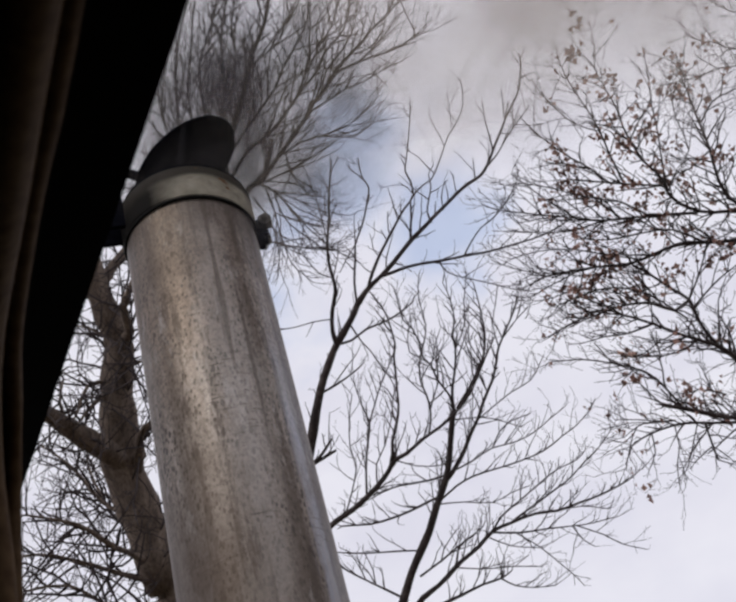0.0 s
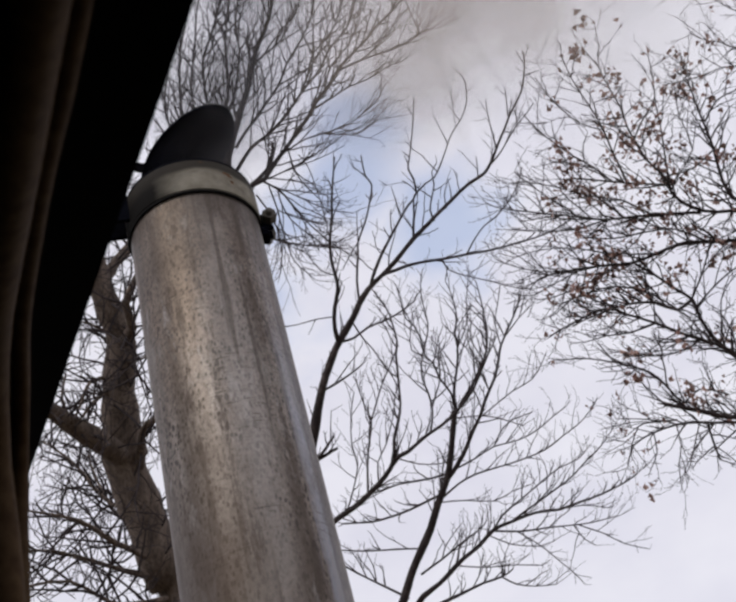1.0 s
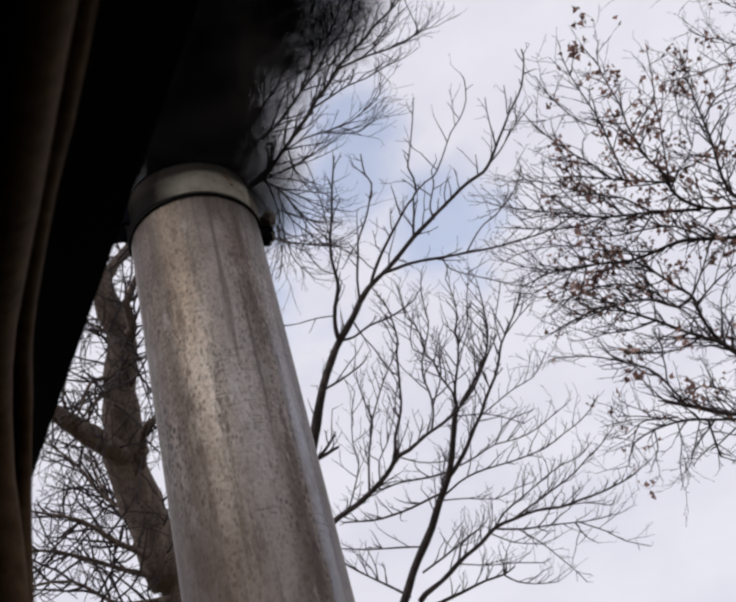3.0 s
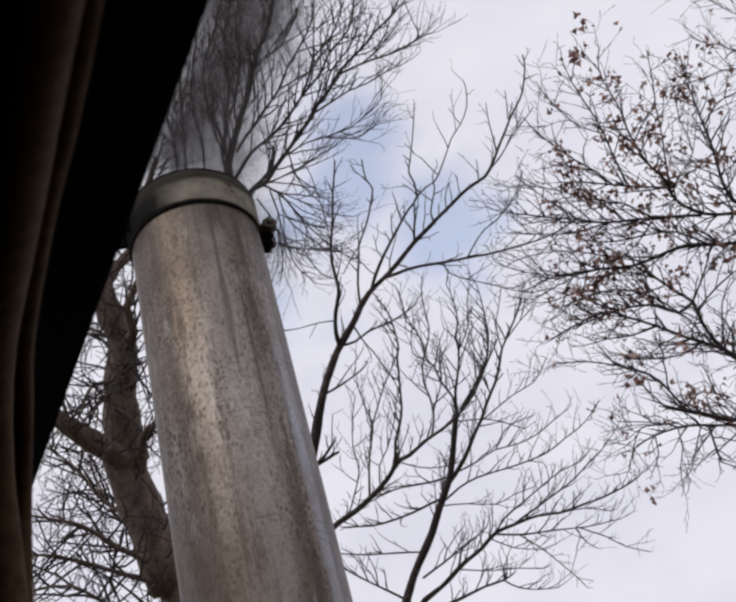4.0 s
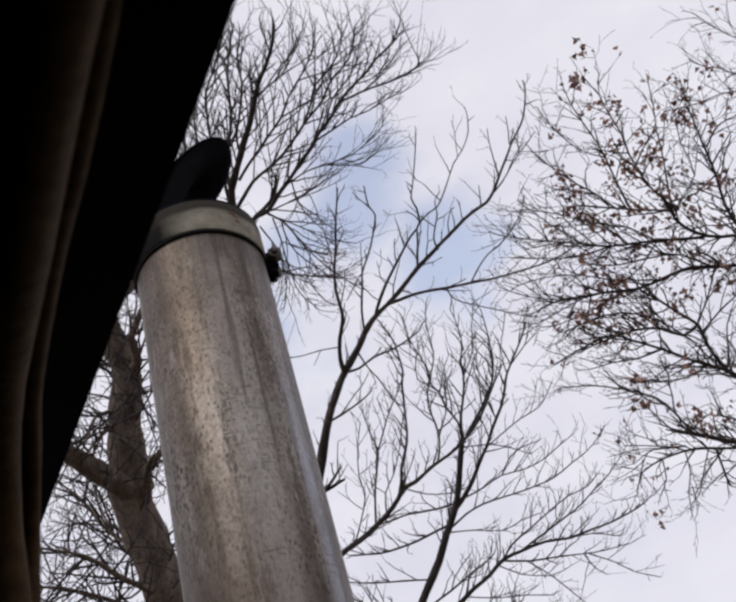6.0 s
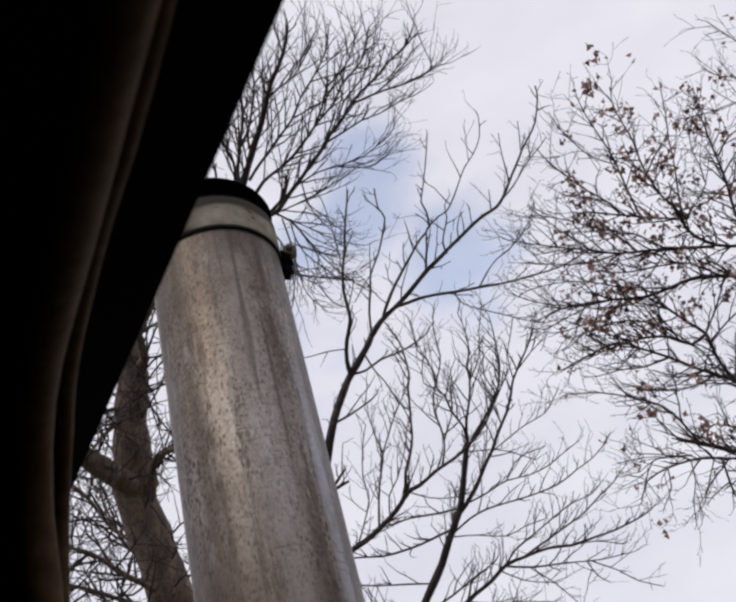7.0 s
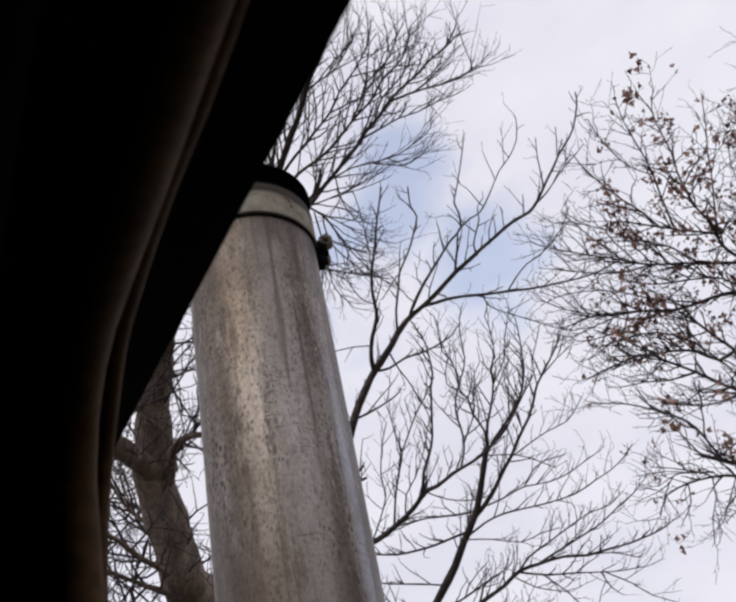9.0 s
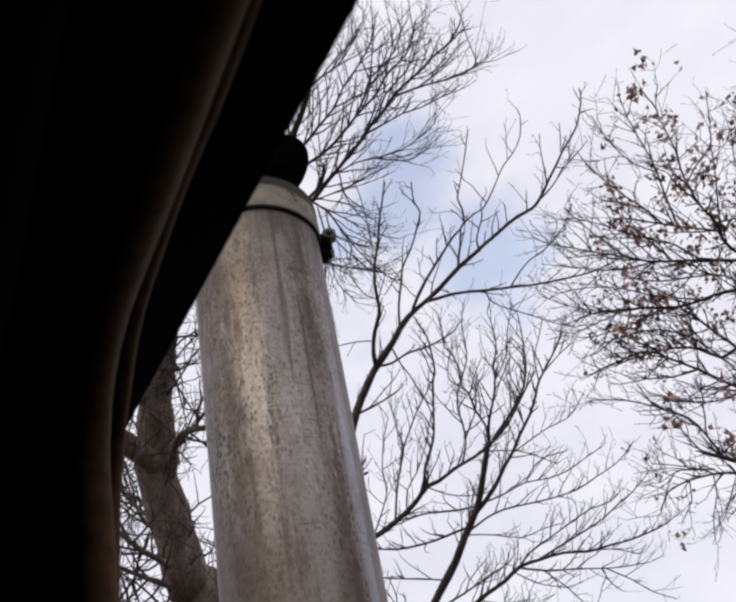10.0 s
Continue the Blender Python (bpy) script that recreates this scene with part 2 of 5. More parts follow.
def smoke_material(name, colour, alpha, patchy=0.55):
    m = bpy.data.materials.new(name)
    m.use_nodes = True
    nt = m.node_tree
    nt.nodes.clear()
    out = nt.nodes.new("ShaderNodeOutputMaterial")
    uv = nt.nodes.new("ShaderNodeUVMap")
    off = nt.nodes.new("ShaderNodeVectorMath")
    off.operation = "DISTANCE"
    off.inputs[1].default_value = (0.5, 0.5, 0)
    nt.links.new(uv.outputs[0], off.inputs[0])
    fall = nt.nodes.new("ShaderNodeMapRange")
    fall.interpolation_type = "SMOOTHSTEP"
    fall.inputs["From Min"].default_value = 0.5
    fall.inputs["From Max"].default_value = 0.05
    fall.inputs["To Max"].default_value = alpha
    nt.links.new(off.outputs["Value"], fall.inputs["Value"])
    n = noise_node(nt, 24.0, (1, 1, 1), 4)
    k = nt.nodes.new("ShaderNodeMapRange")
    k.inputs["From Min"].default_value = 0.32
    k.inputs["From Max"].default_value = 0.62
    k.inputs["To Min"].default_value = patchy
    nt.links.new(n, k.inputs["Value"])
    mul = nt.nodes.new("ShaderNodeMath")
    mul.operation = "MULTIPLY"
    nt.links.new(fall.outputs[0], mul.inputs[0])
    nt.links.new(k.outputs[0], mul.inputs[1])
    clear = nt.nodes.new("ShaderNodeBsdfTransparent")
    body = nt.nodes.new("ShaderNodeBsdfDiffuse")
    body.inputs["Color"].default_value = (*colour, 1)
    mix = nt.nodes.new("ShaderNodeMixShader")
    nt.links.new(mul.outputs[0], mix.inputs[0])
    nt.links.new(clear.outputs[0], mix.inputs[1])
    nt.links.new(body.outputs[0], mix.inputs[2])
    nt.links.new(mix.outputs[0], out.inputs["Surface"])
    return m


def ground_material():
    m, nt, b = material("dry_grass_soil", 0.95)
    n = noise_node(nt, 0.6, (1, 1, 1), 8, 0.7)
    f = noise_node(nt, 25.0, (1, 1, 1), 4)
    col = ramp(nt, n, [(0.35, (0.09, 0.07, 0.045)), (0.65, (0.19, 0.155, 0.095))])
    col = blend(nt, 0.4, col, ramp(nt, f, [(0.35, grey(0.3)), (0.65, grey(1.0))]), "MULTIPLY")
    nt.links.new(col, b.inputs["Base Color"])
    relief(nt, b, f, 0.5, 0.03)
    return m


STEEL = steel_material()
CREAM = cream_material()
IRON = black_material("sooty_cast_iron", (0.002, 0.002, 0.004), (0.005, 0.006, 0.011), 0.85, 90.0, 0.0, 0.03)
BOLT_STEEL = black_material("greasy_bolt_steel", (0.05, 0.045, 0.04), (0.16, 0.145, 0.125), 0.45, 120.0, 0.3)
RUST = black_material("rust", (0.07, 0.032, 0.014), (0.15, 0.07, 0.03), 0.9, 300.0)
GAP_BLACK = black_material("gap_black", (0.004, 0.004, 0.004), (0.012, 0.011, 0.010), 0.95, 60.0)
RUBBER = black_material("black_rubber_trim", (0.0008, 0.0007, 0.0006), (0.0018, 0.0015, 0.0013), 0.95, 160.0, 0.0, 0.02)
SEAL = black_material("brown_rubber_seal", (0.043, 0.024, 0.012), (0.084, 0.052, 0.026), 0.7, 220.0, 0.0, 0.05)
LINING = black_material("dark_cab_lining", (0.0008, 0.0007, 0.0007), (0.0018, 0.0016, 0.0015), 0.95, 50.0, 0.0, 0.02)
PAINT = black_material("dull_green_paint", (0.03, 0.05, 0.025), (0.05, 0.075, 0.04), 0.5, 20.0)
BARK_DARK = bark_material("dark_bark", (0.022, 0.016, 0.017), (0.050, 0.037, 0.037), (0.095, 0.073, 0.069), 9.0)
BARK_GREY = bark_material("grey_bark", (0.060, 0.044, 0.036), (0.175, 0.133, 0.107), (0.31, 0.245, 0.200), 13.0)
BARK_TWIG = bark_material("thin_twig_bark", (0.028, 0.021, 0.023), (0.055, 0.042, 0.045), (0.095, 0.075, 0.078), 14.0)
LEAF = leaf_material()
SMOKE_DARK = smoke_material("black_smoke", (0.012, 0.011, 0.011), 0.62)
SMOKE_MID = smoke_material("dark_grey_smoke", (0.095, 0.084, 0.074), 0.16)
SMOKE_THIN = smoke_material("thin_grey_smoke", (0.23, 0.225, 0.245), 0.080, 0.8)
SMOKE_CLOUD = smoke_material("drifting_beige_smoke", (0.76, 0.70, 0.65), 0.078, 0.85)

# ---------------------------------------------------------------- mesh helpers


def mesh_of(name, verts, faces, mat, smooth=False):
    me = bpy.data.meshes.new(name)
    me.from_pydata([tuple(v) for v in verts], [], faces)
    me.materials.append(mat)
    if smooth:
        me.polygons.foreach_set("use_smooth", [True] * len(me.polygons))
    me.update()
    return me


def bm_mesh(name, bm, mat, smooth=False, bevel=0.0):
    if bevel:
        bmesh.ops.bevel(bm, geom=[e for e in bm.edges], offset=bevel, segments=2, affect="EDGES", profile=0.6)
    bmesh.ops.recalc_face_normals(bm, faces=bm.faces)
    me = bpy.data.meshes.new(name)
    bm.to_mesh(me)
    bm.free()
    me.materials.append(mat)
    if smooth:
        me.polygons.foreach_set("use_smooth", [True] * len(me.polygons))
    return me


def part(name, me, parent, label="", at=None):
    ob = new(name, me)
    ob.parent = parent
    if at is not None:
        ob.matrix_basis = at
    return tagged(ob, label)


def box(sx, sy, sz, centre=(0, 0, 0)):
    bm = bmesh.new()
    bmesh.ops.create_cube(bm, size=1, matrix=Matrix.Translation(centre) @ Matrix.Diagonal((sx, sy, sz, 1)))
    return bm


def lathe(profile, n=64, closed=True):
    """Verts and faces of a profile of (radius, height) turned round z."""
    verts, faces = [], []
    for r, z in profile:
        for i in range(n):
            a = 2 * math.pi * i / n
            verts.append((r * math.cos(a), r * math.sin(a), z))
    m = len(profile)
    for j in range(m if closed else m - 1):
        for i in range(n):
            a, b = j * n, ((j + 1) % m) * n
            k = (i + 1) % n
            faces.append((a + i, a + k, b + k, b + i))
    return verts, faces


def tube(acc, pts, radii, k, turn=0.0):
    """Adds a tapered tube with a closed tip along pts to acc = (verts, faces)."""
    verts, faces = acc
    pts = np.asarray(pts, float)
    tan = np.gradient(pts, axis=0)
    tan /= np.linalg.norm(tan, axis=1)[:, None] + 1e-9
    ref = np.array((0.31, 0.85, 0.42)) if abs(tan[0] @ np.array((0.31, 0.85, 0.42))) < 0.9 else np.array((1.0, 0, 0))
    u = np.cross(tan, ref)
    u /= np.linalg.norm(u, axis=1)[:, None] + 1e-9
    v = np.cross(tan, u)
    base, n = len(verts), len(pts)
    ang = turn + np.arange(k) * 2 * math.pi / k
    ring = pts[:, None] + np.asarray(radii)[:, None, None] * (np.cos(ang)[None, :, None] * u[:, None] + np.sin(ang)[None, :, None] * v[:, None])
    verts.extend(map(tuple, ring.reshape(-1, 3)))
    for j in range(n - 1):
        a = base + j * k
        for i in range(k):
            faces.append((a + i, a + (i + 1) % k, a + k + (i + 1) % k, a + k + i))
    faces.append(tuple(base + (n - 1) * k + i for i in range(k)))
    faces.append(tuple(base + i for i in reversed(range(k))))


def spline(points, step):
    """A smooth line through points with about that step."""
    p = [np.array(q, float) for q in points]
    p = [2 * p[0] - p[1]] + p + [2 * p[-1] - p[-2]]
    out = []
    for a, b, c, d in zip(p, p[1:], p[2:], p[3:]):
        n = max(2, int(np.linalg.norm(c - b) / step))
        for i in range(n):
            t = i / n
            out.append(0.5 * (2 * b + (c - a) * t + (2 * a - 5 * b + 4 * c - d) * t * t + (3 * b - a - 3 * c + d) * t ** 3))
    out.append(p[-2])
    return np.array(out)


# ---------------------------------------------------------------- ground and cab


def build_ground():
    n, verts, faces = 41, [], []
    for j in range(n):
        for i in range(n):
            u, v = (i / (n - 1) - 0.5) * 2, (j / (n - 1) - 0.5) * 2
            x, y = 900 * u ** 3 + 20 * u, 900 * v ** 3 + 20 * v
            verts.append((x, y, 0.05 * math.sin(x * 0.7) * math.cos(y * 0.6) - 0.05))
    for j in range(n - 1):
        for i in range(n - 1):
            a = j * n + i
            faces.append((a, a + 1, a + n + 1, a + n))
    ob = new("ground", mesh_of("ground", verts, faces, ground_material(), True))
    tagged(ob, "dry winter grass and bare soil ground", "ground", kind="structure")


HEAD_A = Vector((-0.0100, -0.3814, 2.4244))     # far end of the header's edge, behind the post
HEAD_DIR = Vector((0.5099, -0.8245, -0.2453)).normalized()
SEAL_OUTER = [
    (0.0434, -0.4870, 1.10), (0.0442, -0.4900, 2.15), (0.0452, -0.4932, 2.2912), (0.0464, -0.4959, 2.3144), (0.0470, -0.4965, 2.3378), (0.0482, -0.4982, 2.3491),
    (0.0524, -0.5058, 2.3586), (0.0587, -0.5177, 2.3635), (0.0669, -0.5347, 2.3631), (0.0762, -0.5514, 2.3620), (0.0959, -0.5842, 2.3566), (0.1169, -0.6173, 2.3499),
    (0.173, -0.712, 2.334), (0.268, -0.872, 2.31),
]
SEAL_INNER = [
    (0.0444, -0.4910, 1.10), (0.0456, -0.4950, 2.15), (0.0468, -0.4977, 2.2895), (0.0482, -0.5011, 2.3119), (0.0482, -0.5036, 2.3340), (0.0495, -0.5095, 2.3478),
    (0.0529, -0.5169, 2.3563), (0.0583, -0.5279, 2.3594), (0.0706, -0.5504, 2.3589), (0.0987, -0.5965, 2.3477), (0.1183, -0.6286, 2.3406), (0.168, -0.707, 2.328),
    (0.263, -0.867, 2.305),
]


def slab(name, corners, thick, mat, parent=None, label=""):
    """A flat plate with thickness on its corners, thickened along its normal."""
    c = [Vector(p) for p in corners]
    nrm = (c[1] - c[0]).cross(c[2] - c[0]).normalized() * thick
    n = len(c)
    verts = c + [p + nrm for p in c]
    faces = [tuple(range(n - 1, -1, -1)), tuple(range(n, 2 * n))] + [(i, (i + 1) % n, n + (i + 1) % n, n + i) for i in range(n)]
    me = mesh_of(name, verts, faces, mat)
    ob = new(name, me)
    if parent:
        ob.parent = parent
    return tagged(ob, label)


def ribbon(name, path, shift, radius, mat, parent, label=""):
    """A rubber bead swept along path, an oval in section."""
    pts = spline([(p[0] + shift[0], p[1] + shift[1], p[2] + shift[2]) for p in path], 0.012)
    acc = ([], [])
    tube(acc, pts, np.full(len(pts), radius), 12)
    return part(name, mesh_of(name, *acc, mat, True), parent, label)


def build_cab():
    frame_ob = new("cab_opening_frame")
    frame_ob.location = (0, 0, 0)
    tagged(frame_ob, "dark cab door opening frame with worn brown rubber seals", "door frame")
    far, near = HEAD_A, HEAD_A + HEAD_DIR * 0.73
    left = Vector((-1, 0.05, 0.02))
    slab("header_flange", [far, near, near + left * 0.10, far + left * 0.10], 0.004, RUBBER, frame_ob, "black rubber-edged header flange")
    acc = ([], [])
    tube(acc, [far + HEAD_DIR * (0.73 * i / 24) for i in range(25)], np.full(25, 0.0016), 10)
    part("flange_lip", mesh_of("flange_lip", *acc, RUBBER, True), frame_ob)
    ribbon("door_seal", SEAL_OUTER, (-0.0020, 0.0004, -0.0008), 0.0021, SEAL, frame_ob, "brown worn rubber door seal")
    ribbon("door_seal", SEAL_INNER, (-0.0046, -0.0005, -0.0022), 0.0048, SEAL, frame_ob, "brown worn rubber door seal")
    ribbon("trim_bead", SEAL_INNER, (-0.036, -0.004, -0.006), 0.008, RUBBER, frame_ob, "soft black trim bead")
    # inner lining sheet that runs from the seals away to the side
    pts = spline(SEAL_OUTER, 0.02)
    verts, faces = [], []
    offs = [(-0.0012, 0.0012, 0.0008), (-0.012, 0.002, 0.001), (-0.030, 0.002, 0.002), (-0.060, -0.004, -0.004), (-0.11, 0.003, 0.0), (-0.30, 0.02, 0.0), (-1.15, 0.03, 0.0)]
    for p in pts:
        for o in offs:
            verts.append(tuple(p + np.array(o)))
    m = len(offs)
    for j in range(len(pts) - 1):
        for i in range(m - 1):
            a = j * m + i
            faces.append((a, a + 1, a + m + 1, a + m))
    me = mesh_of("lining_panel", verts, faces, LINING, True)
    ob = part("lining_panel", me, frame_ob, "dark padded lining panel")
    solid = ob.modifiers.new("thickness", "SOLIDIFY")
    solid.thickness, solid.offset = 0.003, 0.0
    # plain shell added round the camera, mostly unseen, to keep daylight off the cab frame
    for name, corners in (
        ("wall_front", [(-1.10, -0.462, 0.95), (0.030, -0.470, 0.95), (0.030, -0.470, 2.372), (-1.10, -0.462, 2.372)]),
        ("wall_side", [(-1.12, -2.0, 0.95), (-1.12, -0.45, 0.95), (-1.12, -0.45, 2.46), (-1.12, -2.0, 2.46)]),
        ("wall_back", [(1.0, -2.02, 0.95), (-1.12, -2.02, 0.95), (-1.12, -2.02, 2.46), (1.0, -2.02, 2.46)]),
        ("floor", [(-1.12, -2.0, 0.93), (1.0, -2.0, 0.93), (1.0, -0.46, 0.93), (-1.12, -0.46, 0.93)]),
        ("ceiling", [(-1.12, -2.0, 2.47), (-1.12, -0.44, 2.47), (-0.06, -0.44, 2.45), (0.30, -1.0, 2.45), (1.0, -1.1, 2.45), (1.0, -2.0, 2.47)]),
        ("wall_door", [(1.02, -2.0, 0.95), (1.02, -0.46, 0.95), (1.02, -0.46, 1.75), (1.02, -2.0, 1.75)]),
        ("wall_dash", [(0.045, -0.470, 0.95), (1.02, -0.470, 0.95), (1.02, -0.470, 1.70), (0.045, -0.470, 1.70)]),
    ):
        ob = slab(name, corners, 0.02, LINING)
        tagged(ob, "dark plain panel of the added cab shell", "cab wall", kind="structure")
    base = slab("cab_base", [(-1.15, -2.05, 0.0), (1.05, -2.05, 0.0), (1.05, -0.44, 0.0), (-1.15, -0.44, 0.0)], 0.92, PAINT)
    tagged(base, "plain painted base under the cab", "cab base", kind="structure")


# ---------------------------------------------------------------- exhaust stack
R = 0.0635
BAND_LOW, BAND_TOP = 2.8935, 2.9345
HINGE_TURN = radians(207.7)
HINGE = Vector((0.0767 * math.cos(HINGE_TURN), 0.0767 * math.sin(HINGE_TURN), 3.0007))
HINGE_POSE = Matrix.Translation(HINGE - Vector((0, 0, BAND_LOW))) @ Matrix.Rotation(HINGE_TURN + math.pi, 4, "Z")


def build_hood():
    bm = box(0.62, 1.5, 1.45, (0.0, 0.42, 0.725))
    ob = new("engine_hood", bm_mesh("engine_hood", bm, PAINT, False, 0.06))
    tagged(ob, "plain dull painted engine hood under the exhaust stack", "engine hood", kind="structure")


def build_stack():
    stack = new("exhaust_stack")
    stack.location = (0, 0, 1.44)
    tagged(stack, "tall weathered aluminised steel exhaust stack with stains and specks", "exhaust pipe")
    z0 = 1.44
    prof = [(R, 0.0), (R, BAND_LOW + 0.030 - z0), (R - 0.002, BAND_LOW + 0.0305 - z0), (R - 0.002, 0.0)]
    rows = [(R, (BAND_LOW + 0.030 - z0) * i / 40) for i in range(41)] + prof[2:]
    v, f = lathe(rows, 96)
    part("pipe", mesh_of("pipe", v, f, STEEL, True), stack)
    # clamp collar of the rain cap
    cap = new("rain_cap")
    cap.location = (0, 0, BAND_LOW)
    tagged(cap, "cream clamp collar with a sooty black hinged flap on the stack", "rain cap")
    h = BAND_TOP - BAND_LOW
    ro = R * 1.045
    v, f = lathe([(ro - 0.0004, 0.0), (ro, 0.0012), (ro, h * 0.5), (ro, h - 0.002), (ro - 0.001, h), (ro - 0.0032, h), (ro - 0.0032, h - 0.003), (R * 1.004, 0.0)], 96)
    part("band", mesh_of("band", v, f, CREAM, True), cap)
    # near-black ring put in for the shaded gap under the band
    v, f = lathe([(R * 1.004, -0.0030), (R * 1.032, -0.0030), (R * 1.036, -0.0004), (R * 1.004, -0.0004)], 96)
    part("gap_ring", mesh_of("gap_ring", v, f, GAP_BLACK, True), cap, "black ring standing for the dark gap under the band")
    v, f = lathe([(ro - 0.0036, h - 0.004), (ro - 0.0006, h + 0.0001), (ro - 0.0008, h + 0.0022), (ro - 0.0045, h + 0.0022), (ro - 0.006, h - 0.004)], 96)
    part("rim", mesh_of("rim", v, f, IRON, True), cap, "sooty black upper rim")
    # rust chips on the band
    rng = random.Random(3)
    for da, dz, s in ((0.0, 0.0, 0.0027), (-0.055, 0.0012, 0.0017), (0.045, -0.0018, 0.0015), (0.05, -0.0085, 0.0019), (-0.40, 0.012, 0.0010)):
        a, z = -0.70 + da, 0.0250 + dz
        vs = [((ro + 0.0003) * math.cos(a), (ro + 0.0003) * math.sin(a), z)]
        for i in range(9):
            q, k = 2 * math.pi * i / 9, s * rng.uniform(0.6, 1.25)
            b = a + k * 1.3 * math.cos(q) / ro
            vs.append(((ro + 0.00012) * math.cos(b), (ro + 0.00012) * math.sin(b), z + k * math.sin(q)))
        part("rust_chip", mesh_of("rust_chip", vs, [(0, i + 1, (i + 1) % 9 + 1) for i in range(9)], RUST), cap, "brown rust chip in the paint")
    # clamp ears with bolt, opposite the hinge
    out = Matrix.Rotation(radians(16), 4, "Z")
    for dy in (-0.0065, 0.0065):
        part("clamp_ear", bm_mesh("clamp_ear", box(0.014, 0.004, 0.020, (ro + 0.003, dy, 0.003)), IRON, False, 0.001), cap, "", out)
    bm = bmesh.new()
    bmesh.ops.create_cone(bm, cap_ends=True, segments=6, radius1=0.0082, radius2=0.0076, depth=0.010)
    bolt_at = out @ Matrix.Translation((ro + 0.0075, -0.0125, 0.0050)) @ Matrix.Rotation(radians(90), 4, "X")
    part("bolt_head", bm_mesh("bolt_head", bm, BOLT_STEEL, False, 0.0012), cap, "greasy hexagonal bolt head", bolt_at)
    bm = bmesh.new()
    bmesh.ops.create_cone(bm, cap_ends=True, segments=14, radius1=0.0038, radius2=0.0038, depth=0.046)
    part("bolt_shank", bm_mesh("bolt_shank", bm, BOLT_STEEL, True), cap, "", out @ Matrix.Translation((ro + 0.0075, 0.002, 0.0050)) @ Matrix.Rotation(radians(90), 4, "X"))
    bm = bmesh.new()
    bmesh.ops.create_cone(bm, cap_ends=True, segments=6, radius1=0.0080, radius2=0.0080, depth=0.007)
    part("nut", bm_mesh("nut", bm, BOLT_STEEL, False, 0.0012), cap, "", out @ Matrix.Translation((ro + 0.0075, 0.0135, 0.0050)) @ Matrix.Rotation(radians(90), 4, "X"))
    part("lower_ear", bm_mesh("lower_ear", box(0.009, 0.016, 0.010, (ro + 0.0012, 0.0, -0.010)), IRON, False, 0.003), cap, "", out)
    # hinge bracket
    turn = Matrix.Rotation(HINGE_TURN, 4, "Z")
    for dy in (-0.012, 0.012):
        bm = bmesh.new()
        prof = [(ro - 0.002, 0.010), (ro + 0.017, 0.006), (ro + 0.021, 0.034), (0.0767 + 0.010, HINGE.z - BAND_LOW + 0.006),
                (0.0767 - 0.008, HINGE.z - BAND_LOW + 0.006), (ro - 0.002, 0.033)]
        lo = [bm.verts.new((x, dy - 0.002, z)) for x, z in prof]
        hi = [bm.verts.new((x, dy + 0.002, z)) for x, z in prof]
        bm.faces.new(lo[::-1])
        bm.faces.new(hi)
        for i in range(6):
            bm.faces.new((lo[i], lo[(i + 1) % 6], hi[(i + 1) % 6], hi[i]))
        part("hinge_plate", bm_mesh("hinge_plate", bm, IRON, False, 0.0006), cap, "black sooty hinge bracket", turn)
    bm = bmesh.new()
    bmesh.ops.create_cone(bm, cap_ends=True, segments=14, radius1=0.004, radius2=0.004, depth=0.056)
    part("hinge_pin", bm_mesh("hinge_pin", bm, IRON, True), cap, "", turn @ Matrix.Translation((0.0767, 0, HINGE.z - BAND_LOW)) @ Matrix.Rotation(radians(90), 4, "X"))
    return cap


def build_flap():
    """The hinged disc; its own x runs from the hinge across the pipe."""
    flap = new("flap")
    flap.parent = COLLAR
    tagged(flap, "black sooty hinged flap, swinging open")
    rc, dc, lift = 0.0652, 0.0801, -0.0331
    prof = [(0.0005, 0.004), (rc * 0.5, 0.0034), (rc * 0.9, 0.0015), (rc * 0.985, -0.0005), (rc, -0.0025), (rc * 0.985, -0.0035), (rc * 0.9, -0.0022), (0.0005, -0.0005)]
    v, f = lathe(prof, 72)
    part("disc", mesh_of("disc", v, f, IRON, True), flap, "", Matrix.Translation((dc, 0, lift)))
    acc = ([], [])
    line = spline([(-0.014, 0, -0.004), (0.0, 0, 0.0), (0.014, 0, -0.012), (0.030, 0, -0.0285), (0.07, 0, -0.0288), (0.10, 0, -0.0288)], 0.006)
    tube(acc, line, np.linspace(0.0062, 0.0040, len(line)), 10)
    part("arm", mesh_of("arm", *acc, IRON, True), flap)
    part("counterweight", bm_mesh("counterweight", box(0.016, 0.030, 0.014, (-0.020, 0, -0.006)), IRON, False, 0.004), flap)
    return flap


build_ground()
build_cab()
build_hood()
COLLAR = build_stack()
FLAP = build_flap()

# ---------------------------------------------------------------- trees


def limb(tree, r0, r1, *bends):
    """A main limb: root radius, tip radius, and its bends."""
    tree.append((r0, r1, bends))


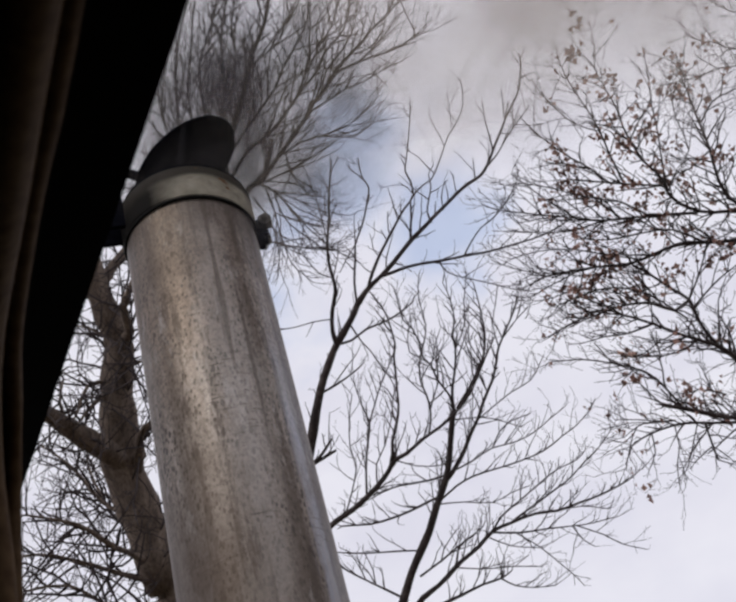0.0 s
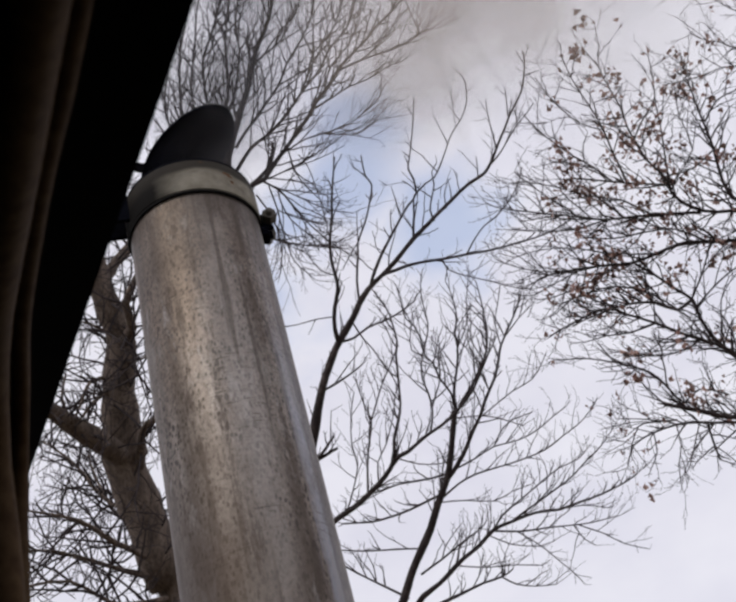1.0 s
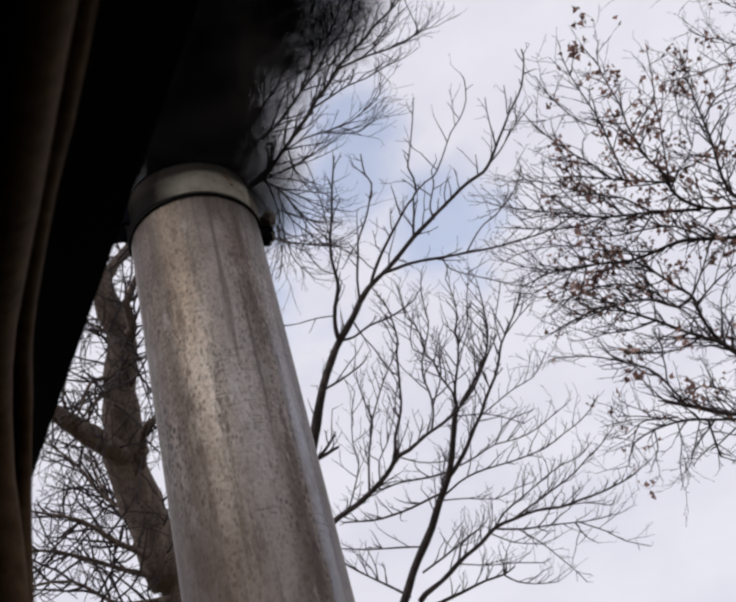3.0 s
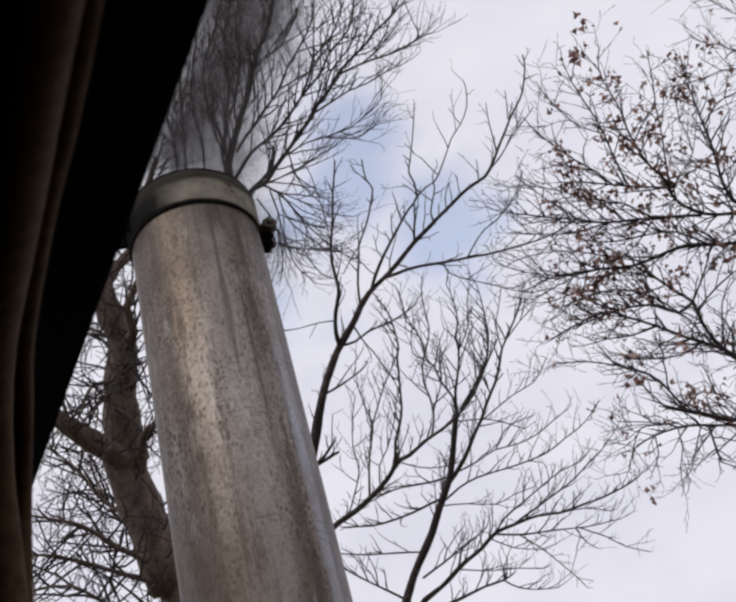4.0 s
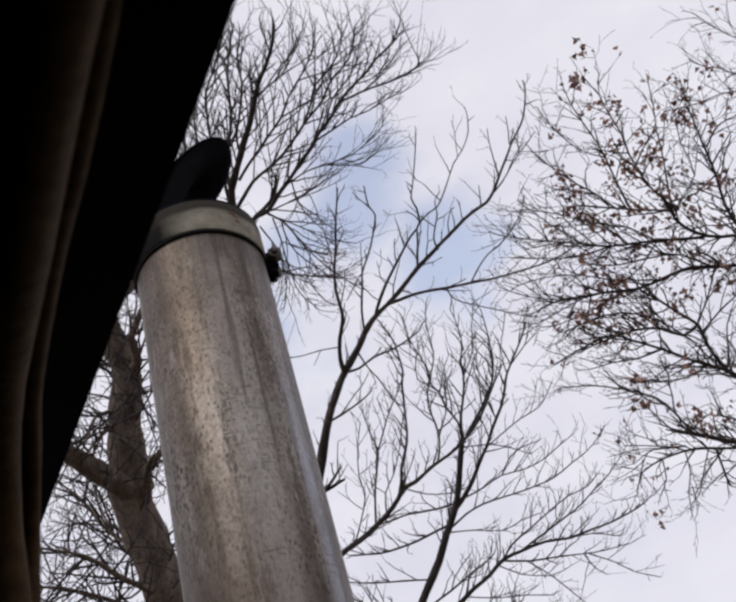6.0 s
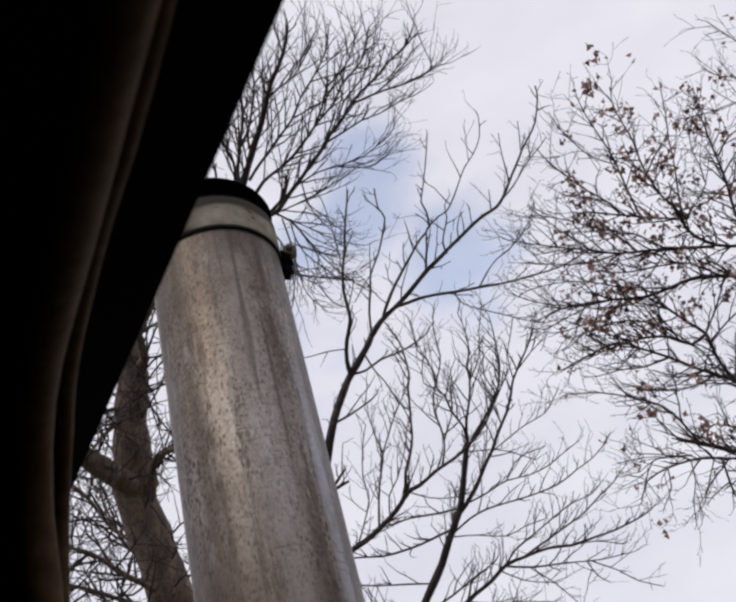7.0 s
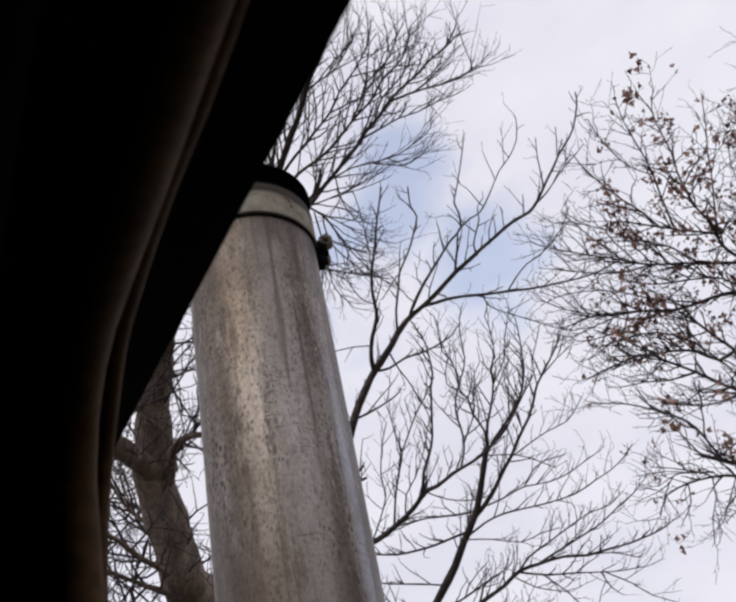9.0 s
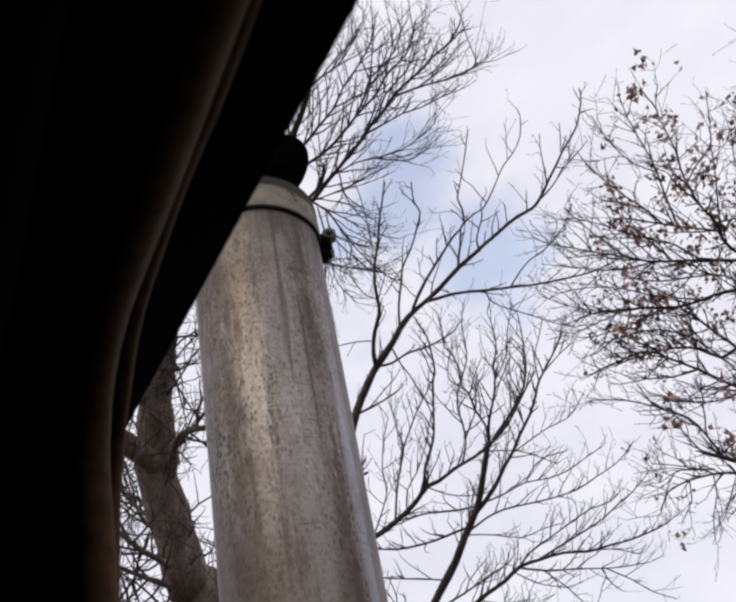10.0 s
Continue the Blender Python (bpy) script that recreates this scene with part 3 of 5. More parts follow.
CENTRE = []
limb(CENTRE, 0.1290, 0.0277, (-2.06, 8.57, -0.10), (-2.05, 8.56, 0.63), (-2.02, 8.52, 1.75), (-1.96, 8.44, 2.88), (-1.83, 8.30, 4.00), (-1.60, 8.02, 5.12), (-1.14, 7.48, 6.25), (-0.77, 7.05, 6.81), (-0.63, 6.88, 7.02), (-0.46, 6.71, 7.24), (-0.30, 6.59, 7.40), (-0.18, 6.52, 7.49), (-0.06, 6.45, 7.58), (0.03, 6.39, 7.66))
limb(CENTRE, 0.0277, 0.0065, (0.03, 6.39, 7.66), (0.15, 6.34, 7.74), (0.31, 6.30, 7.82), (0.48, 6.25, 7.90), (0.69, 6.17, 8.02), (0.87, 6.14, 8.09), (1.03, 6.10, 8.16), (1.23, 6.04, 8.25), (1.37, 6.02, 8.30), (1.49, 6.00, 8.33), (1.58, 5.96, 8.40), (1.67, 5.90, 8.49), (1.78, 5.82, 8.61), (1.87, 5.76, 8.71), (1.96, 5.71, 8.78), (2.07, 5.64, 8.88), (2.17, 5.53, 9.05), (2.19, 5.46, 9.15))
limb(CENTRE, 0.0086, 0.0043, (1.58, 5.96, 8.39), (1.69, 5.91, 8.44), (1.81, 5.84, 8.52), (1.91, 5.78, 8.58), (2.01, 5.73, 8.63), (2.11, 5.68, 8.68))
limb(CENTRE, 0.0065, 0.0043, (1.87, 5.76, 8.71), (1.89, 5.64, 8.76), (1.90, 5.51, 8.82))
limb(CENTRE, 0.0256, 0.0060, (-0.25, 6.56, 7.44), (-0.24, 6.45, 7.51), (-0.18, 6.29, 7.62), (-0.10, 6.15, 7.71), (-0.08, 6.05, 7.78), (-0.07, 5.92, 7.87), (-0.02, 5.76, 7.97), (0.05, 5.59, 8.08), (0.12, 5.43, 8.19), (0.18, 5.30, 8.27), (0.23, 5.20, 8.33))
limb(CENTRE, 0.0082, 0.0041, (0.03, 5.67, 8.04), (0.08, 5.61, 8.09), (0.15, 5.55, 8.14), (0.16, 5.52, 8.16))
limb(CENTRE, 0.0062, 0.0043, (-0.04, 5.83, 7.93), (-0.02, 5.76, 8.15), (-0.01, 5.70, 8.33), (-0.01, 5.63, 8.53), (-0.02, 5.57, 8.70), (-0.07, 5.52, 8.84))
limb(CENTRE, 0.0128, 0.0064, (0.04, 6.38, 7.68), (0.08, 6.27, 7.83), (0.16, 6.16, 8.00), (0.20, 6.08, 8.10), (0.28, 6.02, 8.19), (0.35, 5.97, 8.27), (0.42, 5.90, 8.38), (0.48, 5.83, 8.48), (0.45, 5.77, 8.56), (0.46, 5.70, 8.67), (0.47, 5.66, 8.72))
limb(CENTRE, 0.0171, 0.0083, (0.17, 6.34, 7.75), (0.26, 6.22, 7.83), (0.36, 6.11, 7.90), (0.44, 6.03, 7.94), (0.51, 5.97, 7.98), (0.62, 5.88, 8.03), (0.71, 5.80, 8.06), (0.78, 5.76, 8.08), (0.82, 5.71, 8.11))
limb(CENTRE, 0.0103, 0.0041, (0.82, 5.71, 8.11), (0.83, 5.62, 8.19), (0.81, 5.55, 8.26), (0.85, 5.48, 8.32), (0.93, 5.34, 8.44), (0.99, 5.23, 8.54), (1.04, 5.13, 8.63))
limb(CENTRE, 0.0062, 0.0041, (0.82, 5.71, 8.11), (0.79, 5.66, 8.16), (0.73, 5.60, 8.20))
limb(CENTRE, 0.0083, 0.0043, (0.82, 5.71, 8.11), (0.92, 5.70, 8.17), (1.02, 5.70, 8.21), (1.10, 5.66, 8.29), (1.17, 5.63, 8.38), (1.29, 5.57, 8.52), (1.41, 5.54, 8.62), (1.52, 5.48, 8.76), (1.57, 5.40, 8.92), (1.56, 5.37, 8.97))
limb(CENTRE, 0.0129, 0.0085, (0.69, 6.17, 8.02), (0.73, 6.07, 8.09), (0.76, 6.00, 8.13), (0.79, 5.89, 8.20))
limb(CENTRE, 0.0107, 0.0044, (0.92, 6.13, 8.10), (0.92, 6.09, 8.20), (0.97, 6.05, 8.30), (1.03, 6.00, 8.41), (1.05, 5.95, 8.52), (1.12, 5.93, 8.59))
limb(CENTRE, 0.0064, 0.0043, (1.06, 6.09, 8.16), (1.08, 6.03, 8.26), (1.14, 5.98, 8.35), (1.19, 5.96, 8.38))
limb(CENTRE, 0.0065, 0.0044, (1.67, 5.90, 8.49), (1.69, 5.82, 8.66), (1.71, 5.75, 8.81), (1.74, 5.69, 8.94))
limb(CENTRE, 0.0171, 0.0064, (0.31, 6.29, 7.82), (0.45, 6.29, 7.82), (0.58, 6.30, 7.83), (0.80, 6.31, 7.81), (1.10, 6.35, 7.78), (1.32, 6.37, 7.76), (1.54, 6.38, 7.75), (1.76, 6.39, 7.75), (1.95, 6.38, 7.76), (2.17, 6.36, 7.81))
limb(CENTRE, 0.0086, 0.0041, (1.10, 6.35, 7.78), (1.20, 6.25, 7.83), (1.32, 6.16, 7.88), (1.44, 6.10, 7.89), (1.60, 6.00, 7.94), (1.72, 5.88, 8.00), (1.77, 5.78, 8.07))
limb(CENTRE, 0.0064, 0.0041, (0.87, 6.32, 7.80), (0.91, 6.36, 7.68), (1.03, 6.37, 7.57), (1.21, 6.38, 7.43), (1.38, 6.38, 7.29), (1.52, 6.37, 7.20))
limb(CENTRE, 0.0128, 0.0063, (-0.22, 6.56, 7.44), (-0.11, 6.54, 7.42), (0.04, 6.48, 7.44), (0.18, 6.45, 7.43), (0.32, 6.41, 7.43), (0.47, 6.35, 7.45), (0.53, 6.32, 7.46))
limb(CENTRE, 0.0085, 0.0042, (-0.08, 6.47, 7.55), (-0.03, 6.55, 7.39), (0.02, 6.59, 7.29), (0.06, 6.66, 7.16), (0.12, 6.72, 7.02))
limb(CENTRE, 0.0128, 0.0063, (-0.55, 6.79, 7.14), (-0.41, 6.75, 7.15), (-0.28, 6.70, 7.16), (-0.15, 6.65, 7.18), (-0.07, 6.61, 7.20))
limb(CENTRE, 0.0213, 0.0106, (-0.83, 7.15, 6.68), (-0.73, 7.11, 6.70), (-0.64, 7.06, 6.74), (-0.56, 7.01, 6.79))
limb(CENTRE, 0.0192, 0.0127, (-0.81, 7.15, 6.68), (-0.69, 7.12, 6.69), (-0.56, 7.09, 6.71))
limb(CENTRE, 0.0063, 0.0041, (-0.20, 6.36, 7.58), (-0.38, 6.29, 7.57), (-0.54, 6.24, 7.54), (-0.71, 6.18, 7.53))
limb(CENTRE, 0.0063, 0.0041, (-0.08, 6.05, 7.78), (-0.19, 5.97, 7.82), (-0.25, 5.84, 7.91), (-0.29, 5.68, 8.02))
limb(CENTRE, 0.0064, 0.0043, (0.20, 6.08, 8.10), (0.08, 6.18, 8.05), (-0.02, 6.27, 8.00))
YOUNG = []
limb(YOUNG, 0.0955, 0.0283, (-2.24, 10.30, -0.10), (-2.22, 10.29, 0.46), (-2.18, 10.25, 1.45), (-2.09, 10.19, 2.44), (-1.93, 10.06, 3.43), (-1.61, 9.81, 4.42), (-0.99, 9.34, 5.41), (-0.49, 8.96, 5.90), (-0.30, 8.81, 6.09), (-0.10, 8.67, 6.27), (0.08, 8.53, 6.46), (0.26, 8.38, 6.65), (0.36, 8.28, 6.78), (0.46, 8.15, 6.95), (0.57, 8.00, 7.14), (0.62, 7.94, 7.22))
limb(YOUNG, 0.0141, 0.0045, (0.61, 7.95, 7.21), (0.62, 7.80, 7.31), (0.55, 7.64, 7.41), (0.53, 7.50, 7.51), (0.48, 7.40, 7.57), (0.49, 7.27, 7.66), (0.47, 7.13, 7.75), (0.41, 7.03, 7.81), (0.41, 6.90, 7.90), (0.42, 6.74, 8.00))
limb(YOUNG, 0.0165, 0.0045, (0.62, 7.94, 7.22), (0.66, 7.76, 7.33), (0.73, 7.58, 7.42), (0.81, 7.37, 7.53), (0.82, 7.23, 7.61), (0.88, 7.10, 7.67), (0.89, 6.92, 7.77), (0.87, 6.74, 7.87))
limb(YOUNG, 0.0212, 0.0046, (0.65, 7.94, 7.21), (0.78, 7.85, 7.28), (0.89, 7.75, 7.35), (1.00, 7.65, 7.42), (1.08, 7.55, 7.49), (1.14, 7.40, 7.61), (1.15, 7.29, 7.70), (1.16, 7.14, 7.82), (1.17, 6.99, 7.94))
limb(YOUNG, 0.0259, 0.0069, (0.30, 8.35, 6.69), (0.47, 8.25, 6.78), (0.58, 8.16, 6.86), (0.70, 8.04, 6.97), (0.81, 7.96, 7.05), (0.90, 7.87, 7.13), (1.06, 7.72, 7.26), (1.16, 7.60, 7.38), (1.22, 7.51, 7.47), (1.35, 7.40, 7.58), (1.47, 7.28, 7.68), (1.55, 7.20, 7.76))
limb(YOUNG, 0.0369, 0.0066, (-1.06, 8.23, 6.47), (-0.91, 8.15, 6.53), (-0.74, 8.09, 6.56), (-0.54, 8.01, 6.60), (-0.34, 7.92, 6.67), (-0.18, 7.82, 6.74), (-0.10, 7.76, 6.79), (0.04, 7.72, 6.79), (0.23, 7.64, 6.84), (0.42, 7.58, 6.87), (0.56, 7.51, 6.91), (0.70, 7.43, 6.97), (0.83, 7.34, 7.04), (0.97, 7.21, 7.14), (1.12, 7.07, 7.26))
limb(YOUNG, 0.0181, 0.0069, (-0.12, 7.76, 6.79), (-0.07, 7.66, 6.94), (0.03, 7.57, 7.07), (0.11, 7.48, 7.20), (0.16, 7.36, 7.39), (0.20, 7.23, 7.57), (0.26, 7.16, 7.68), (0.27, 7.06, 7.83), (0.26, 6.98, 7.95), (0.19, 6.86, 8.13))
limb(YOUNG, 0.0112, 0.0046, (0.29, 7.62, 6.86), (0.37, 7.53, 7.02), (0.39, 7.45, 7.18), (0.38, 7.38, 7.31), (0.41, 7.32, 7.43), (0.47, 7.26, 7.54), (0.55, 7.21, 7.65), (0.60, 7.15, 7.76), (0.61, 7.06, 7.94), (0.65, 6.98, 8.10), (0.71, 6.92, 8.21))
limb(YOUNG, 0.0090, 0.0044, (0.38, 7.52, 7.06), (0.49, 7.38, 7.16), (0.55, 7.27, 7.23), (0.58, 7.13, 7.35))
limb(YOUNG, 0.0137, 0.0048, (-0.47, 7.97, 6.63), (-0.40, 7.90, 6.87), (-0.30, 7.83, 7.12), (-0.23, 7.78, 7.29), (-0.25, 7.73, 7.43), (-0.25, 7.69, 7.58), (-0.25, 7.64, 7.73))
limb(YOUNG, 0.0094, 0.0045, (-0.23, 7.78, 7.29), (-0.12, 7.62, 7.37), (-0.00, 7.46, 7.46), (0.13, 7.30, 7.53), (0.22, 7.18, 7.59))
limb(YOUNG, 0.0092, 0.0044, (-0.74, 8.09, 6.56), (-0.60, 7.91, 6.68), (-0.48, 7.73, 6.81), (-0.46, 7.53, 6.96), (-0.38, 7.31, 7.12), (-0.28, 7.13, 7.25))
limb(YOUNG, 0.0306, 0.0073, (-0.36, 9.02, 5.83), (-0.18, 8.98, 5.91), (0.11, 8.93, 6.03), (0.41, 8.88, 6.16), (0.61, 8.84, 6.25), (0.81, 8.85, 6.28), (1.06, 8.87, 6.29), (1.31, 8.92, 6.27), (1.56, 8.95, 6.29), (1.77, 8.96, 6.30), (1.99, 8.97, 6.34), (2.20, 8.95, 6.39))
limb(YOUNG, 0.0119, 0.0049, (0.61, 8.84, 6.25), (0.74, 8.82, 6.36), (0.98, 8.83, 6.47), (1.22, 8.83, 6.58), (1.46, 8.85, 6.67), (1.69, 8.89, 6.72), (1.83, 8.88, 6.81))
limb(YOUNG, 0.0120, 0.0048, (0.81, 8.85, 6.28), (1.09, 8.79, 6.35), (1.37, 8.73, 6.42), (1.54, 8.69, 6.47), (1.73, 8.62, 6.56), (1.91, 8.56, 6.63), (2.05, 8.49, 6.71))
limb(YOUNG, 0.0119, 0.0048, (0.60, 8.85, 6.24), (0.87, 8.94, 6.18), (1.15, 9.00, 6.15), (1.40, 9.06, 6.12), (1.64, 9.11, 6.10), (1.89, 9.15, 6.10))
limb(YOUNG, 0.0072, 0.0049, (1.40, 9.06, 6.12), (1.47, 9.23, 6.01), (1.57, 9.34, 5.95))
limb(YOUNG, 0.0072, 0.0049, (1.44, 9.07, 6.12), (1.70, 9.26, 6.00), (1.86, 9.41, 5.90), (2.09, 9.55, 5.82))
limb(YOUNG, 0.0072, 0.0047, (0.82, 8.92, 6.19), (1.00, 8.98, 5.99), (1.12, 9.04, 5.82), (1.23, 9.09, 5.65), (1.29, 9.14, 5.53))
limb(YOUNG, 0.0072, 0.0047, (0.53, 8.86, 6.22), (0.73, 8.91, 6.07), (1.03, 8.93, 5.95))
limb(YOUNG, 0.0072, 0.0048, (1.31, 8.92, 6.27), (1.55, 8.97, 6.26), (1.82, 9.08, 6.18))
limb(YOUNG, 0.0212, 0.0072, (-0.29, 9.07, 5.77), (0.07, 9.14, 5.83), (0.34, 9.18, 5.88), (0.55, 9.23, 5.91), (0.67, 9.24, 5.95))
limb(YOUNG, 0.0096, 0.0049, (0.54, 9.24, 5.90), (0.66, 9.36, 5.83), (0.84, 9.46, 5.78), (1.06, 9.56, 5.77))
limb(YOUNG, 0.0096, 0.0048, (0.54, 9.23, 5.91), (0.58, 9.17, 6.01), (0.64, 9.13, 6.07))
limb(YOUNG, 0.0071, 0.0047, (0.14, 8.93, 6.04), (0.43, 8.94, 5.93), (0.70, 8.93, 5.86), (0.94, 8.94, 5.78))
limb(YOUNG, 0.0118, 0.0071, (-0.24, 8.85, 6.04), (0.01, 8.81, 6.11), (0.21, 8.77, 6.18), (0.40, 8.75, 6.23))
limb(YOUNG, 0.0141, 0.0095, (0.22, 8.42, 6.60), (-0.05, 8.46, 6.58), (-0.25, 8.49, 6.57), (-0.55, 8.50, 6.59), (-0.83, 8.49, 6.66))
limb(YOUNG, 0.0118, 0.0072, (0.33, 8.31, 6.74), (0.13, 8.33, 6.76), (-0.16, 8.34, 6.81), (-0.36, 8.37, 6.82), (-0.49, 8.39, 6.83))
limb(YOUNG, 0.0118, 0.0049, (0.20, 8.45, 6.57), (0.40, 8.44, 6.66), (0.59, 8.46, 6.71), (0.80, 8.51, 6.73), (1.05, 8.57, 6.76), (1.37, 8.62, 6.81), (1.61, 8.63, 6.90), (1.80, 8.63, 6.97), (1.97, 8.61, 7.07), (2.08, 8.58, 7.16))
limb(YOUNG, 0.0094, 0.0045, (0.45, 8.28, 6.75), (0.64, 8.20, 6.75), (0.85, 8.11, 6.76), (1.08, 8.04, 6.71), (1.28, 7.97, 6.71), (1.43, 7.87, 6.73), (1.62, 7.77, 6.76))
limb(YOUNG, 0.0071, 0.0048, (0.18, 8.47, 6.54), (0.42, 8.54, 6.51), (0.69, 8.63, 6.45), (0.90, 8.64, 6.49), (1.11, 8.66, 6.51))
limb(YOUNG, 0.0070, 0.0047, (0.82, 7.96, 7.04), (1.03, 7.92, 7.11), (1.21, 7.88, 7.16), (1.42, 7.85, 7.20), (1.55, 7.79, 7.29), (1.63, 7.73, 7.36))
limb(YOUNG, 0.0071, 0.0046, (0.57, 8.00, 7.14), (0.77, 7.96, 7.07), (0.96, 7.94, 6.97), (1.17, 7.95, 6.80))
limb(YOUNG, 0.0094, 0.0070, (-0.16, 8.70, 6.24), (-0.41, 8.63, 6.29), (-0.68, 8.57, 6.34), (-0.94, 8.48, 6.40))
limb(YOUNG, 0.0141, 0.0094, (-0.43, 8.97, 5.89), (-0.62, 8.86, 6.04), (-0.84, 8.72, 6.21), (-1.01, 8.61, 6.36))
limb(YOUNG, 0.0070, 0.0047, (0.85, 8.11, 6.76), (0.96, 8.03, 6.86), (1.11, 7.99, 6.92), (1.31, 8.00, 6.93))
limb(YOUNG, 0.0069, 0.0047, (1.22, 7.51, 7.47), (1.24, 7.40, 7.68), (1.32, 7.32, 7.83), (1.41, 7.24, 7.98))
limb(YOUNG, 0.0069, 0.0046, (1.30, 7.44, 7.53), (1.46, 7.33, 7.60), (1.62, 7.24, 7.64))
limb(YOUNG, 0.0069, 0.0047, (0.81, 7.37, 7.53), (0.97, 7.29, 7.72), (1.04, 7.20, 7.92), (1.14, 7.11, 8.12))
limb(YOUNG, 0.0069, 0.0046, (0.48, 7.40, 7.57), (0.37, 7.33, 7.63), (0.41, 7.20, 7.76), (0.49, 7.07, 7.87))
limb(YOUNG, 0.0070, 0.0046, (1.03, 7.63, 7.42), (0.96, 7.43, 7.58), (1.01, 7.28, 7.69))
limb(YOUNG, 0.0068, 0.0044, (-0.10, 7.76, 6.79), (0.09, 7.77, 6.66), (0.30, 7.75, 6.58), (0.49, 7.69, 6.55))
limb(YOUNG, 0.0070, 0.0047, (0.98, 7.80, 7.20), (0.96, 7.73, 7.42), (1.02, 7.67, 7.60))
limb(YOUNG, 0.0091, 0.0047, (-0.34, 7.92, 6.67), (-0.29, 7.86, 6.86), (-0.16, 7.84, 7.01), (-0.01, 7.78, 7.25), (0.07, 7.73, 7.43))
OLD = []
limb(OLD, 0.236, 0.15, (-1.68, 5.75, -0.10), (-1.75, 5.85, 2.59), (-1.78, 5.90, 5.18), (-1.87, 5.77, 5.41), (-1.90, 5.61, 5.70), (-1.93, 5.45, 5.96), (-1.93, 5.33, 6.15), (-1.89, 5.24, 6.30))
limb(OLD, 0.15, 0.058, (-1.91, 5.32, 6.18), (-1.89, 5.24, 6.30), (-1.85, 5.14, 6.47), (-1.78, 5.01, 6.66), (-1.70, 4.89, 6.85), (-1.70, 4.73, 7.03), (-1.70, 4.57, 7.21), (-1.72, 4.46, 7.46), (-1.66, 4.27, 7.80), (-1.56, 3.90, 8.27))
limb(OLD, 0.107, 0.027, (-1.87, 5.36, 6.13), (-1.99, 5.05, 6.16), (-2.07, 4.86, 6.21), (-2.15, 4.66, 6.26), (-2.23, 4.37, 6.23), (-2.44, 3.98, 6.25))
limb(OLD, 0.047, 0.023, (-1.71, 4.58, 7.19), (-1.61, 4.67, 7.44), (-1.49, 4.70, 7.59), (-1.34, 4.63, 7.84), (-1.11, 4.45, 8.20))
limb(OLD, 0.047, 0.015, (-1.72, 4.91, 6.81), (-1.55, 4.71, 6.80), (-1.51, 4.53, 6.87), (-1.36, 4.37, 6.94), (-1.15, 4.23, 7.15))
limb(OLD, 0.039, 0.017, (-1.87, 5.41, 6.05), (-1.70, 5.07, 6.09), (-1.61, 4.95, 6.13), (-1.48, 4.88, 6.10), (-1.29, 4.85, 6.04))
limb(OLD, 0.019, 0.008, (-1.86, 5.04, 6.59), (-1.96, 4.81, 6.33), (-2.05, 4.76, 6.17))
limb(OLD, 0.019, 0.006, (-1.84, 5.00, 6.66), (-1.93, 4.81, 6.52), (-1.98, 4.70, 6.29), (-2.07, 4.74, 6.19))
limb(OLD, 0.017, 0.006, (-1.73, 4.97, 6.74), (-1.54, 4.78, 6.56), (-1.39, 4.78, 6.61))
limb(OLD, 0.015, 0.004, (-1.72, 4.86, 6.88), (-1.79, 4.50, 6.79), (-1.92, 4.33, 6.77))
limb(OLD, 0.017, 0.006, (-2.10, 4.81, 6.25), (-2.08, 4.63, 6.33), (-2.01, 4.56, 6.46))
limb(OLD, 0.03, 0.008, (-1.92, 5.70, 5.51), (-2.01, 5.23, 5.46), (-2.13, 4.90, 5.53), (-2.32, 4.57, 5.52))
limb(OLD, 0.026, 0.008, (-1.93, 5.55, 5.79), (-2.23, 5.63, 6.09), (-2.43, 5.56, 6.46), (-2.61, 5.48, 6.65))
limb(OLD, 0.026, 0.008, (-1.89, 5.78, 5.39), (-2.11, 5.36, 5.37), (-2.34, 4.99, 5.43), (-2.51, 4.81, 5.39))
limb(OLD, 0.026, 0.008, (-1.81, 5.86, 5.25), (-2.11, 5.47, 5.14), (-2.31, 5.11, 5.24), (-2.51, 4.92, 5.20))
limb(OLD, 0.021, 0.006, (-1.92, 5.62, 5.67), (-2.25, 5.87, 6.09), (-2.36, 5.83, 6.49), (-2.38, 5.82, 6.67))
BROOM = []
limb(BROOM, 0.1640, 0.0652, (-2.09, 10.95, -0.10), (-2.09, 10.94, 0.44), (-2.08, 10.91, 1.69), (-2.07, 10.85, 2.95), (-2.04, 10.73, 4.20), (-1.98, 10.51, 5.45), (-1.87, 10.08, 6.71), (-1.66, 9.25, 7.96), (-1.41, 8.29, 9.21), (-1.27, 7.69, 9.99), (-1.13, 7.42, 10.33), (-0.99, 7.26, 10.55))
limb(BROOM, 0.0543, 0.0151, (-0.99, 7.26, 10.55), (-0.90, 6.99, 10.71), (-0.75, 6.78, 10.83), (-0.59, 6.57, 10.93), (-0.42, 6.37, 11.03), (-0.30, 6.19, 11.12), (-0.19, 6.05, 11.19), (-0.05, 5.90, 11.25), (0.10, 5.70, 11.34), (0.18, 5.56, 11.41))
